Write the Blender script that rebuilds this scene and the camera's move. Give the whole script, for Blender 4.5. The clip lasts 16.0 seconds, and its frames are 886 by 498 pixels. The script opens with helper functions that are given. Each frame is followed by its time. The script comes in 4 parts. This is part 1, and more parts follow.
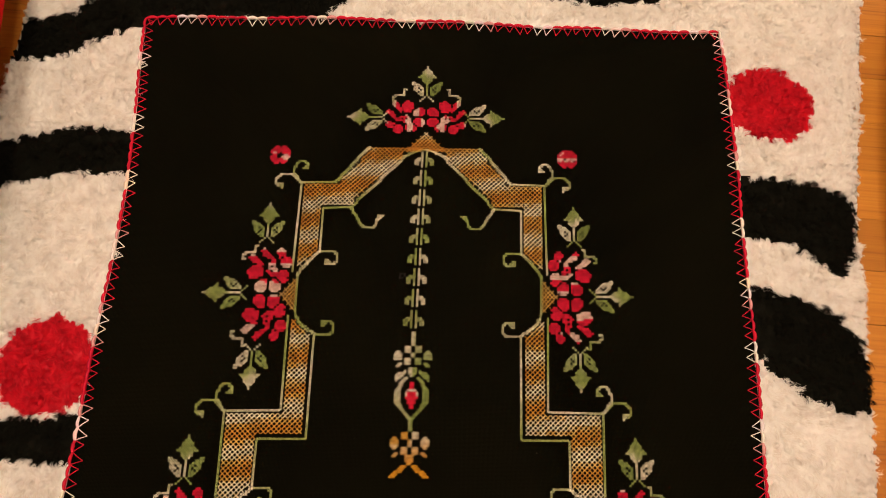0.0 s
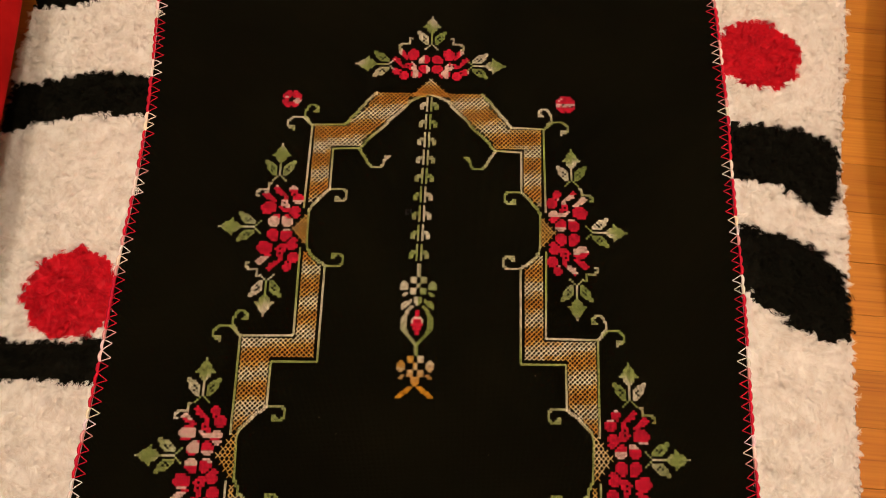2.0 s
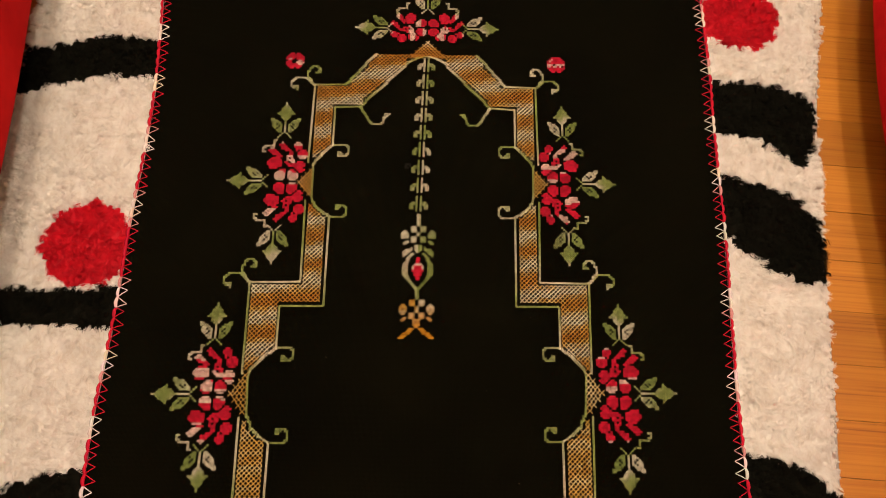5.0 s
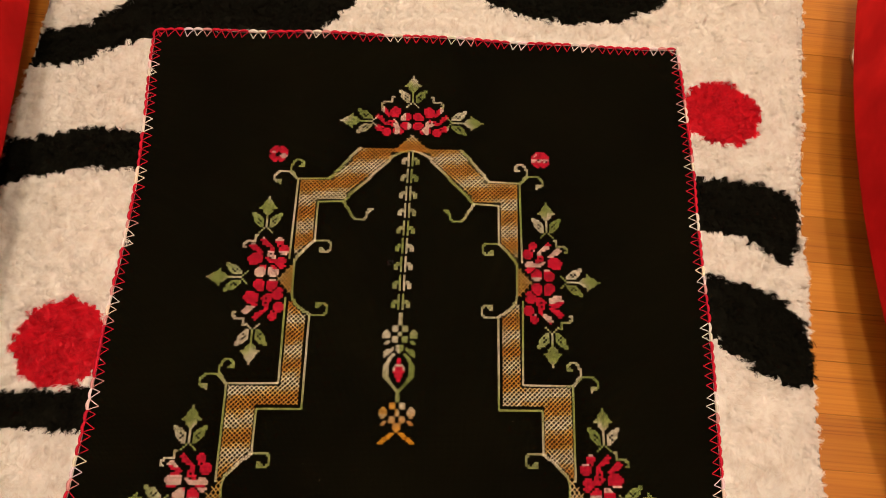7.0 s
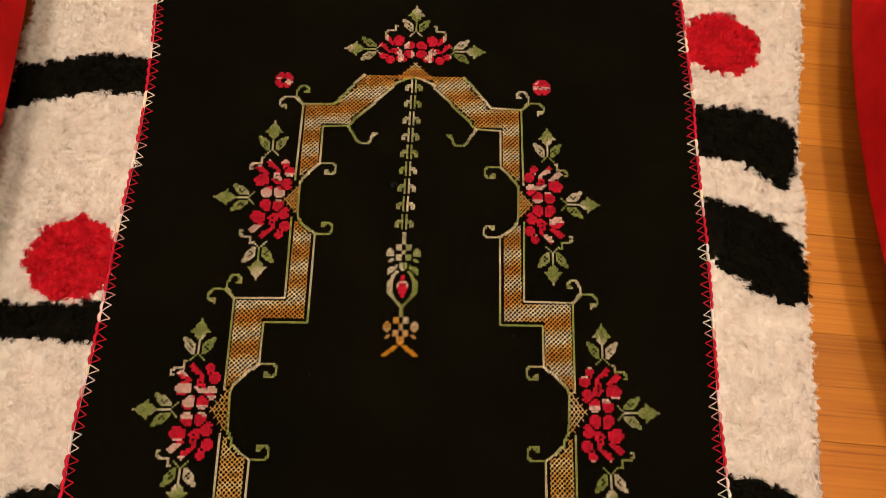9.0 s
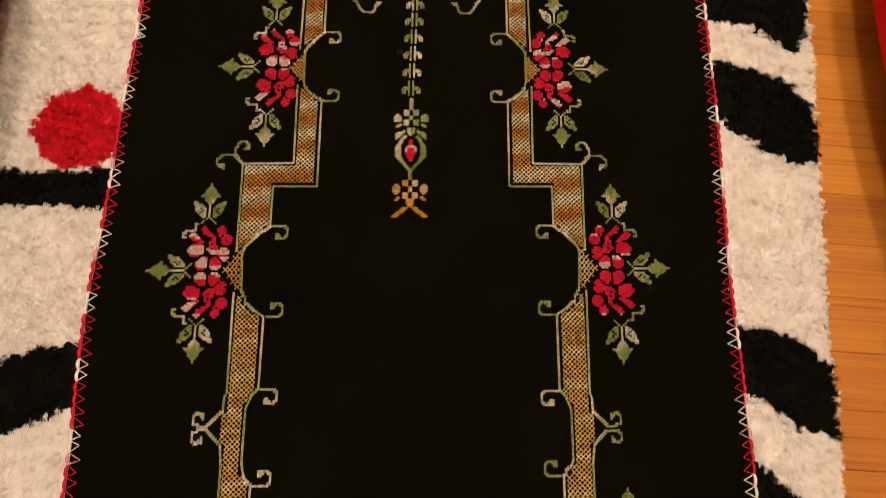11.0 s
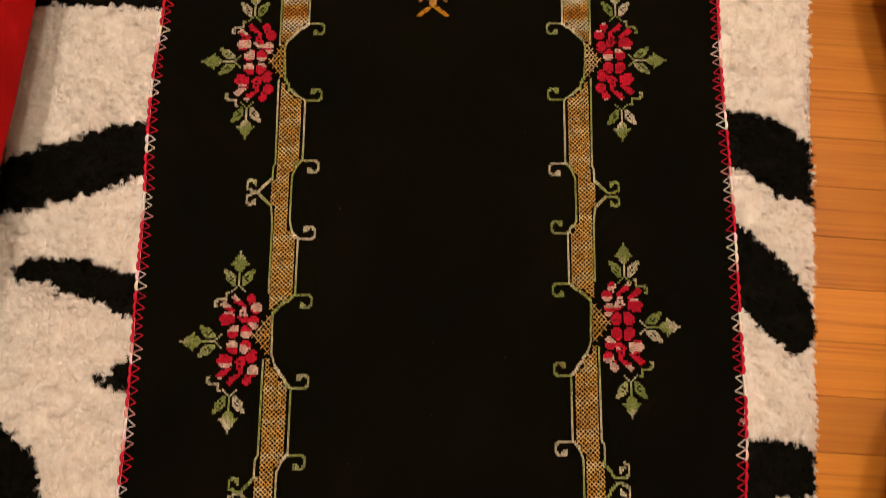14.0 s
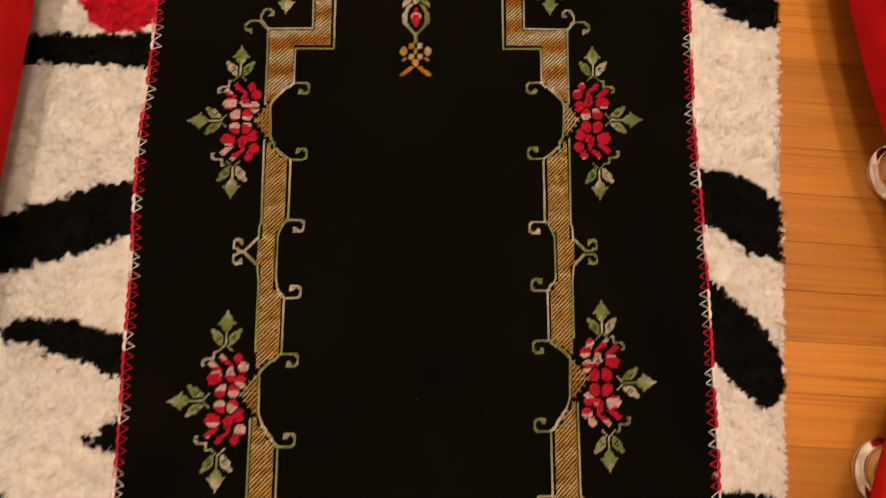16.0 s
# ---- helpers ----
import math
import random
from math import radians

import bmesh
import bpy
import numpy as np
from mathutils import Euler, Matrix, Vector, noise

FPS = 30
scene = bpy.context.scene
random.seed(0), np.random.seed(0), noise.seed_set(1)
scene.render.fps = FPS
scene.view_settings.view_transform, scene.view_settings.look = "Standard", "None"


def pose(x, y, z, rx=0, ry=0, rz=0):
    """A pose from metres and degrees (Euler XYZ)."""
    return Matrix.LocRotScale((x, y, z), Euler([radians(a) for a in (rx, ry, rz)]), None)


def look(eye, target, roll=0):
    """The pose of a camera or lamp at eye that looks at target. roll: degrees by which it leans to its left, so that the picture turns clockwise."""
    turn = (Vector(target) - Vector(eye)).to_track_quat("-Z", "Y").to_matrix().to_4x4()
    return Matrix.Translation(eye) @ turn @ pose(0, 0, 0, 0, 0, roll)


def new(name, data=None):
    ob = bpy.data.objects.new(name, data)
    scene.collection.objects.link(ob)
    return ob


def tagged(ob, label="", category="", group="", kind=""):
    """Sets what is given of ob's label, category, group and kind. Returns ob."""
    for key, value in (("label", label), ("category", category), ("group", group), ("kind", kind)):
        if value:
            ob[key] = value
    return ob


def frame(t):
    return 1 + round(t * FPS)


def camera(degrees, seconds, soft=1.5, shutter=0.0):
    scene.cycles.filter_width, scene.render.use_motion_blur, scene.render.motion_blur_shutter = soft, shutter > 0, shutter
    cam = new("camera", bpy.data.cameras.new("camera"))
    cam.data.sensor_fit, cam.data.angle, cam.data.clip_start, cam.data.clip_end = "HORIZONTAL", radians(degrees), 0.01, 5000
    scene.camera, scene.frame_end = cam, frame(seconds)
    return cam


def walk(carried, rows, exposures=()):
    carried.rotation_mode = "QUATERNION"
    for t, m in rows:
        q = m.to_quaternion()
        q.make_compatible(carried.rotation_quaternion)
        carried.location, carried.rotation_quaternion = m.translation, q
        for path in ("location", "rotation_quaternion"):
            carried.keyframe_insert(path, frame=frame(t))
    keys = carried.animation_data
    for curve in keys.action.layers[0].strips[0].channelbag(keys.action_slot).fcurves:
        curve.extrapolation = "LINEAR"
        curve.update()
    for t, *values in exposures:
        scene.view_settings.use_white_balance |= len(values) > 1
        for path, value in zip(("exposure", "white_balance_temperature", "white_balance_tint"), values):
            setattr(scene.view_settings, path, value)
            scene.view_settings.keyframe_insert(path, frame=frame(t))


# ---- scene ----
cam = camera(60.5, 16.0, soft=1.0, shutter=0.5)
PATH = [
    (0, (0.016, 0.558, 0.781), (0.071, 1.206, -1.11), 5.4),
    (0.5, (0.017, 0.55, 0.782), (0.073, 1.187, -1.113), 5.5),
    (1, (0.017, 0.525, 0.78), (0.065, 1.152, -1.118), 5.0),
    (1.5, (0.01, 0.508, 0.797), (0.066, 1.129, -1.104), 5.4),
    (2, (0.01, 0.489, 0.802), (0.069, 1.116, -1.096), 6.1),
    (2.5, (0.012, 0.472, 0.809), (0.075, 1.105, -1.087), 6.2),
    (3, (0.011, 0.447, 0.805), (0.065, 1.092, -1.088), 5.2),
    (3.2, (0.007, 0.44, 0.801), (0.065, 1.077, -1.094), 5.5),
    (5.3, (-0.003, 0.425, 0.827), (0.09, 1.048, -1.071), 8.4),
    (5.5, (-0.004, 0.436, 0.827), (0.092, 1.065, -1.069), 8.5),
    (6, (0.0, 0.463, 0.83), (0.097, 1.111, -1.06), 8.4),
    (6.5, (0.005, 0.479, 0.834), (0.109, 1.196, -1.03), 8.4),
    (7, (0.007, 0.486, 0.836), (0.119, 1.218, -1.022), 9.2),
    (7.5, (0.011, 0.478, 0.831), (0.116, 1.197, -1.032), 8.7),
    (8, (0.011, 0.457, 0.83), (0.112, 1.166, -1.038), 8.7),
    (10.3, (0.0, 0.349, 0.807), (0.119, 0.993, -1.082), 10.7),
    (10.5, (0.008, 0.337, 0.802), (0.104, 0.969, -1.093), 8.7),
    (11, (0.001, 0.314, 0.793), (0.101, 0.905, -1.115), 9.0),
    (11.5, (0.004, 0.292, 0.789), (0.111, 0.85, -1.128), 9.8),
    (12, (0.0, 0.264, 0.817), (0.082, 0.828, -1.1), 6.9),
    (12.5, (-0.002, 0.236, 0.846), (0.072, 0.793, -1.074), 6.3),
    (13, (-0.005, 0.192, 0.857), (0.074, 0.688, -1.08), 7.7),
    (13.5, (-0.009, 0.157, 0.859), (0.028, 0.633, -1.083), 4.1),
    (14, (-0.005, 0.124, 0.854), (0.041, 0.547, -1.1), 5.6),
    (14.5, (-0.01, 0.094, 0.857), (0.043, 0.45, -1.11), 8.5),
    (15, (-0.014, 0.088, 0.861), (0.044, 0.409, -1.112), 9.7),
    (15.5, (-0.019, 0.118, 0.898), (0.031, 0.521, -1.061), 6.2),
    (16, (-0.01, 0.186, 0.889), (0.092, 0.604, -1.064), 12.8),
]
walk(cam, [(t, look(eye, target, roll)) for t, eye, target, roll in PATH])

# ---- light ----
world = bpy.data.worlds.new("world")
world.use_nodes = True
world.node_tree.nodes["Background"].inputs[0].default_value = (1.0, 0.85, 0.7, 1)
world.node_tree.nodes["Background"].inputs[1].default_value = 0.02
scene.world = world
scene.view_settings.exposure = 0.0

LAMP_AT = (0.12, 0.90, 2.25)
ARMS = ((-0.30, -0.16), (0.30, -0.16), (0.30, 0.16), (-0.30, 0.16))
for dx, dy in ARMS:
    lamp = bpy.data.lights.new("bulb_light", "POINT")
    lamp.energy, lamp.color, lamp.shadow_soft_size = 35.0, (1.0, 0.81, 0.635), 0.09
    new("bulb_light", lamp).location = (LAMP_AT[0] + dx, LAMP_AT[1] + dy, LAMP_AT[2] - 0.16)


# ---- materials ----
def material(name):
    m = bpy.data.materials.new(name)
    m.use_nodes = True
    nt = m.node_tree
    return m, nt, nt.nodes["Principled BSDF"]


def ramp(nt, fac, stops):
    r = nt.nodes.new("ShaderNodeValToRGB")
    while len(r.color_ramp.elements) < len(stops):
        r.color_ramp.elements.new(0.5)
    for e, (pos, col) in zip(r.color_ramp.elements, stops):
        e.position, e.color = pos, (*col, 1)
    nt.links.new(fac, r.inputs[0])
    return r.outputs[0]


def node(nt, kind, **values):
    n = nt.nodes.new(kind)
    for key, value in values.items():
        n.inputs[key].default_value = value
    return n


def place(nt, scale=(1, 1, 1), turn=0.0):
    tc = nt.nodes.new("ShaderNodeNewGeometry")
    mp = nt.nodes.new("ShaderNodeMapping")
    mp.inputs["Scale"].default_value = scale
    mp.inputs["Rotation"].default_value = (0, 0, turn)
    nt.links.new(tc.outputs["Position"], mp.inputs[0])
    return mp.outputs[0]


def mixed(nt, fac, a, b, blend="MIX"):
    mx = nt.nodes.new("ShaderNodeMix")
    mx.data_type, mx.blend_type = "RGBA", blend
    for socket, value in ((mx.inputs[0], fac), (mx.inputs[6], a), (mx.inputs[7], b)):
        if hasattr(value, "links"):
            nt.links.new(value, socket)
        else:
            socket.default_value = value if isinstance(value, float) else (*value, 1)
    return mx.outputs[2]


def bump(nt, b, height, strength, distance):
    n = node(nt, "ShaderNodeBump", Strength=strength, Distance=distance)
    nt.links.new(height, n.inputs["Height"])
    nt.links.new(n.outputs[0], b.inputs["Normal"])


def pile_material(name, dark, light, rough, sheen, gloss, glow):
    m, nt, b = material(name)
    geo = nt.nodes.new("ShaderNodeNewGeometry")
    n = node(nt, "ShaderNodeTexNoise", Scale=75.0, Detail=4.0)
    nt.links.new(place(nt), n.inputs["Vector"])
    # random fibre tone, plus noise that paints the leaning clumps' light and shade
    tone = mixed(nt, 0.68, geo.outputs["Random Per Island"], n.outputs["Fac"])
    nt.links.new(ramp(nt, tone, [(0.32, dark), (0.56, light)]), b.inputs["Base Color"])
    b.inputs["Roughness"].default_value = rough
    b.inputs["Sheen Weight"].default_value = sheen
    b.inputs["Sheen Roughness"].default_value = 0.4
    b.inputs["Specular IOR Level"].default_value = gloss
    if glow:
        # light also passes through the thin fibres
        tr = nt.nodes.new("ShaderNodeBsdfTranslucent")
        nt.links.new(b.inputs["Base Color"].links[0].from_socket, tr.inputs["Color"])
        mx = node(nt, "ShaderNodeMixShader", Fac=glow)
        nt.links.new(b.outputs[0], mx.inputs[1])
        nt.links.new(tr.outputs[0], mx.inputs[2])
        nt.links.new(mx.outputs[0], nt.nodes["Material Output"].inputs["Surface"])
    return m


WHITE_PILE = pile_material("white_pile", (0.85, 0.81, 0.75), (0.985, 0.975, 0.945), 0.40, 0.35, 0.7, 0.62)
BLACK_PILE = pile_material("black_pile", (0.0022, 0.0021, 0.0013), (0.0055, 0.0052, 0.0034), 0.9, 0.0, 0.03, 0.0)
RED_PILE = pile_material("red_pile", (0.44, 0.0025, 0.014), (0.73, 0.009, 0.028), 0.55, 0.08, 0.2, 0.5)


def cloth_material():
    m, nt, b = material("black_evenweave")
    where = place(nt)
    w1 = nt.nodes.new("ShaderNodeTexWave")
    w2 = nt.nodes.new("ShaderNodeTexWave")
    w1.bands_direction, w2.bands_direction = "X", "Y"
    for w in (w1, w2):
        w.inputs["Scale"].default_value = 260.0
        w.inputs["Distortion"].default_value = 0.6
        nt.links.new(where, w.inputs["Vector"])
    weave = mixed(nt, 1.0, w1.outputs["Color"], w2.outputs["Color"], "MULTIPLY")
    big = node(nt, "ShaderNodeTexNoise", Scale=9.0, Detail=4.0)
    nt.links.new(where, big.inputs["Vector"])
    base = ramp(nt, big.outputs["Fac"], [(0.3, (0.0027, 0.0025, 0.0009)), (0.7, (0.0046, 0.0042, 0.0015))])
    nt.links.new(mixed(nt, 0.5, base, weave, "MULTIPLY"), b.inputs["Base Color"])
    b.inputs["Roughness"].default_value = 1.0
    b.inputs["Specular IOR Level"].default_value = 0.03
    bump(nt, b, weave, 0.4, 0.0006)
    return m


def thread_material():
    m, nt, b = material("cotton_thread")
    a = nt.nodes.new("ShaderNodeAttribute")
    a.attribute_name = "tone"
    n = node(nt, "ShaderNodeTexNoise", Scale=900.0, Detail=2.0)
    nt.links.new(place(nt), n.inputs["Vector"])
    nt.links.new(mixed(nt, 0.25, a.outputs["Color"], n.outputs["Fac"], "OVERLAY"), b.inputs["Base Color"])
    b.inputs["Roughness"].default_value = 0.62
    b.inputs["Specular IOR Level"].default_value = 0.16
    bump(nt, b, n.outputs["Fac"], 0.4, 0.0004)
    return m


def wood_material(name, turn):
    m, nt, b = material(name)
    info = nt.nodes.new("ShaderNodeObjectInfo")
    geo = nt.nodes.new("ShaderNodeNewGeometry")
    off = nt.nodes.new("ShaderNodeVectorMath")
    off.operation = "MULTIPLY_ADD"
    off.inputs[1].default_value = (7.0, 13.0, 3.0)
    nt.links.new(info.outputs["Random"], off.inputs[0])
    nt.links.new(geo.outputs["Position"], off.inputs[2])
    mp = nt.nodes.new("ShaderNodeMapping")
    mp.vector_type = "TEXTURE"
    mp.inputs["Rotation"].default_value = (0, 0, turn)
    nt.links.new(off.outputs[0], mp.inputs[0])
    st = nt.nodes.new("ShaderNodeMapping")
    st.inputs["Scale"].default_value = (1.1, 34.0, 34.0)
    nt.links.new(mp.outputs[0], st.inputs[0])
    n1 = node(nt, "ShaderNodeTexNoise", Scale=2.2, Detail=6.0, Roughness=0.62, Distortion=0.8)
    nt.links.new(st.outputs[0], n1.inputs["Vector"])
    st2 = nt.nodes.new("ShaderNodeMapping")
    st2.inputs["Scale"].default_value = (2.2, 190.0, 190.0)
    nt.links.new(mp.outputs[0], st2.inputs[0])
    n2 = node(nt, "ShaderNodeTexNoise", Scale=2.0, Detail=3.0)
    nt.links.new(st2.outputs[0], n2.inputs["Vector"])
    big = node(nt, "ShaderNodeTexNoise", Scale=5.0, Detail=2.0)
    nt.links.new(mp.outputs[0], big.inputs["Vector"])
    grain = mixed(nt, 0.55, n1.outputs["Fac"], n2.outputs["Fac"])
    col = ramp(nt, grain, [(0.34, (0.27, 0.085, 0.009)), (0.44, (0.43, 0.158, 0.015)), (0.54, (0.48, 0.188, 0.019)), (0.70, (0.54, 0.225, 0.026))])
    shade = mixed(nt, 0.5, info.outputs["Random"], big.outputs["Fac"])
    tone = ramp(nt, shade, [(0.2, (0.74, 0.70, 0.64)), (0.8, (1.06, 1.06, 1.06))])
    nt.links.new(mixed(nt, 1.0, col, tone, "MULTIPLY"), b.inputs["Base Color"])
    b.inputs["Roughness"].default_value = 0.42
    b.inputs["Coat Weight"].default_value = 0.35
    b.inputs["Coat Roughness"].default_value = 0.22
    bump(nt, b, grain, 0.06, 0.0006)
    return m


def velvet_material():
    m, nt, b = material("red_velvet")
    where = place(nt)
    n = node(nt, "ShaderNodeTexNoise", Scale=14.0, Detail=4.0)
    f = node(nt, "ShaderNodeTexNoise", Scale=700.0, Detail=2.0)
    for k in (n, f):
        nt.links.new(where, k.inputs["Vector"])
    nt.links.new(ramp(nt, n.outputs["Fac"], [(0.3, (0.36, 0.004, 0.006)), (0.5, (0.47, 0.006, 0.009)), (0.72, (0.66, 0.013, 0.015))]), b.inputs["Base Color"])
    b.inputs["Roughness"].default_value = 0.8
    b.inputs["Sheen Weight"].default_value = 0.06
    b.inputs["Sheen Tint"].default_value = (1.0, 0.10, 0.06, 1)
    b.inputs["Specular IOR Level"].default_value = 0.04
    bump(nt, b, f.outputs["Fac"], 0.25, 0.0006)
    return m


def metal_material():
    m, nt, b = material("polished_chrome")
    n = node(nt, "ShaderNodeTexNoise", Scale=60.0, Detail=3.0)
    nt.links.new(place(nt), n.inputs["Vector"])
    r = ramp(nt, n.outputs["Fac"], [(0.3, (0.06, 0.06, 0.06)), (0.7, (0.16, 0.16, 0.16))])
    nt.links.new(r, b.inputs["Roughness"])
    b.inputs["Metallic"].default_value = 1.0
    b.inputs["Base Color"].default_value = (0.72, 0.70, 0.67, 1)
    return m


def plaster_material(name, col):
    m, nt, b = material(name)
    n = node(nt, "ShaderNodeTexNoise", Scale=30.0, Detail=5.0)
    nt.links.new(place(nt), n.inputs["Vector"])
    nt.links.new(ramp(nt, n.outputs["Fac"], [(0.3, tuple(c * 0.93 for c in col)), (0.7, col)]), b.inputs["Base Color"])
    b.inputs["Roughness"].default_value = 0.9
    bump(nt, b, n.outputs["Fac"], 0.1, 0.002)
    return m


CLOTH = cloth_material()
THREAD = thread_material()
PLANK_TURN = radians(-4.4)
WOOD = wood_material("lacquered_pine", PLANK_TURN)
VELVET = velvet_material()
CHROME = metal_material()
WALL_PAINT = plaster_material("wall_paint", (0.72, 0.66, 0.55))
CEILING_PAINT = plaster_material("ceiling_paint", (0.80, 0.78, 0.74))
JOINT, _, _b = material("dark_joint")
_b.inputs["Base Color"].default_value = (0.30, 0.115, 0.024, 1)
GLOBE, _, _b = material("opal_glass")
_b.inputs["Base Color"].default_value = (0.9, 0.85, 0.75, 1)
_b.inputs["Emission Color"].default_value = (1.0, 0.8, 0.58, 1)
_b.inputs["Emission Strength"].default_value = 6.0


# ---- mesh helpers ----
def part(name, bm, mat, parent=None, label=""):
    me = bpy.data.meshes.new(name)
    bm.to_mesh(me)
    bm.free()
    me.materials.append(mat)
    ob = new(name, me)
    if parent:
        ob.parent = parent
    return tagged(ob, label)


def raw(name, verts, faces, mats, parent=None, label="", face_mats=None, tones=None, smooth=False):
    me = bpy.data.meshes.new(name)
    me.from_pydata(verts, [], faces)
    for m in mats if isinstance(mats, (list, tuple)) else [mats]:
        me.materials.append(m)
    if face_mats is not None:
        me.polygons.foreach_set("material_index", face_mats)
    if tones is not None:
        at = me.attributes.new("tone", "FLOAT_COLOR", "POINT")
        at.data.foreach_set("color", np.asarray(tones, np.float32).ravel())
    if smooth:
        me.polygons.foreach_set("use_smooth", [True] * len(me.polygons))
    me.update()
    ob = new(name, me)
    if parent:
        ob.parent = parent
    return tagged(ob, label)


def box(bm, x0, y0, z0, x1, y1, z1, bevel=0.0):
    made = bmesh.ops.create_cube(bm, size=1)["verts"]
    for v in made:
        v.co = ((x0 + x1) / 2 + v.co.x * (x1 - x0), (y0 + y1) / 2 + v.co.y * (y1 - y0), (z0 + z1) / 2 + v.co.z * (z1 - z0))
    if bevel:
        edges = list({e for v in made for e in v.link_edges})
        bmesh.ops.bevel(bm, geom=edges, offset=bevel, segments=2, affect="EDGES", profile=0.6)
    return bm


def lathe(profile, steps=32):
    bm = bmesh.new()
    rings = []
    for r, z in profile:
        rings.append([bm.verts.new((r * math.cos(2 * math.pi * k / steps), r * math.sin(2 * math.pi * k / steps), z)) for k in range(steps)])
    for a, b in zip(rings, rings[1:]):
        for k in range(steps):
            bm.faces.new((a[k], a[(k + 1) % steps], b[(k + 1) % steps], b[k])).smooth = True
    bm.faces.new(rings[-1])
    bm.faces.new(list(reversed(rings[0])))
    return bm


# ---- room shell ----
X0, X1, Y0, Y1, HIGH = -2.2, 2.4, -1.8, 2.8, 2.5
for name, b in (("wall_west", (X0 - 0.3, Y0, 0, X0, Y1, HIGH)), ("wall_east", (X1, Y0, 0, X1 + 0.3, Y1, HIGH)),
                ("wall_south", (X0 - 0.3, Y0 - 0.3, 0, X1 + 0.3, Y0, HIGH)), ("wall_north", (X0 - 0.3, Y1, 0, X1 + 0.3, Y1 + 0.3, HIGH))):
    tagged(part(name, box(bmesh.new(), *b), WALL_PAINT), "warm cream painted plaster wall", "wall", kind="structure")
tagged(part("ceiling", box(bmesh.new(), X0 - 0.3, Y0 - 0.3, HIGH, X1 + 0.3, Y1 + 0.3, HIGH + 0.1), CEILING_PAINT), "plain off-white painted ceiling", "ceiling", kind="structure")

# ---- ceiling lamp ----
lamp_root = tagged(new("ceiling_lamp"), "ceiling lamp with four opal glass globes", "lamp")
lamp_root.location = LAMP_AT
part("rod", box(bmesh.new(), -0.008, -0.008, 0.0, 0.008, 0.008, HIGH - LAMP_AT[2]), CHROME, lamp_root)
part("hub", lathe([(0.01, -0.02), (0.045, -0.01), (0.045, 0.015), (0.012, 0.03)], 20), CHROME, lamp_root)
for dx, dy in ARMS:
    arm = part("arm", box(bmesh.new(), 0, -0.006, -0.006, math.hypot(dx, dy), 0.006, 0.006, 0.002), CHROME, lamp_root)
    arm.rotation_euler = (0, 0, math.atan2(dy, dx))
    g = bmesh.new()
    bmesh.ops.create_icosphere(g, subdivisions=3, radius=0.055)
    globe = part("globe", g, GLOBE, lamp_root)
    globe.location = (dx, dy, -0.05)


# ---- embroidered cloth: its lie on the rug ----
TOP = 0.0300


def lie(u, v):
    """From the cloth's own measure to the room."""
    return u * (1 + 0.02 * (v - 0.53)) - 0.003 + 0.022 * v, v


# the hem: along each edge, where it lies
LEFT_V = (-0.02, 0.02, 0.08, 0.18, 0.30, 0.42, 0.50, 0.60, 0.70, 0.78, 0.85, 0.92, 0.98, 1.05, 1.10)
LEFT_U = (-0.3245, -0.3255, -0.3228, -0.3208, -0.3236, -0.3248, -0.3252, -0.3205, -0.3172, -0.3130, -0.3118, -0.3132, -0.3150, -0.3195, -0.3215)
RIGHT_V = (-0.02, 0.02, 0.08, 0.13, 0.25, 0.36, 0.50, 0.60, 0.72, 0.84, 0.91, 0.98, 1.05, 1.10)
RIGHT_U = (0.3265, 0.3292, 0.3350, 0.3385, 0.3390, 0.3375, 0.3362, 0.3370, 0.3388, 0.3395, 0.3405, 0.3378, 0.3356, 0.3345)
FOOT_U = (-0.34, -0.27, -0.21, -0.15, -0.06, 0.08, 0.145, 0.205, 0.266, 0.34)
FOOT_V = (0.0035, -0.0008, -0.0042, -0.0058, -0.0072, -0.0064, -0.0083, -0.0115, -0.0145, -0.0175)


def side_left(v):
    return np.interp(v, LEFT_V, LEFT_U) + 0.0010 * np.sin(v * 23)


def side_right(v):
    return np.interp(v, RIGHT_V, RIGHT_U) + 0.0010 * np.sin(v * 19 + 1)


def end_top(u):
    return 1.0905 + 0.004 * math.sin((u + 0.3) * 8.0) + 0.0010 * math.sin(u * 40)


def end_bottom(u):
    return np.interp(u, FOOT_U, FOOT_V) + 0.0008 * np.sin(u * 45)


def cloth_height(x, y):
    z = TOP + 0.0012 * noise.noise(Vector((x * 5, y * 5, 0.3))) + 0.0005 * noise.noise(Vector((x * 17, y * 17, 4.0)))
    crease = math.exp(-((y - 0.243 + 0.03 * (x - 0.2)) / 0.005) ** 2) * max(0.0, min(1.0, (x + 0.02) * 6))
    crease += 0.6 * math.exp(-((x + 0.03 + 0.02 * y) / 0.006) ** 2)
    crease += 0.5 * math.exp(-((y - 0.56) / 0.006) ** 2)
    return z + 0.0009 * crease


def cloth_outline_point(a, b):
    """a, b from 0 to 1 across and along the cloth."""
    v = end_bottom(-0.325 + 0.65 * a) * (1 - b) + end_top(-0.325 + 0.65 * a) * b
    u = side_left(v) * (1 - a) + side_right(v) * a
    return u, v


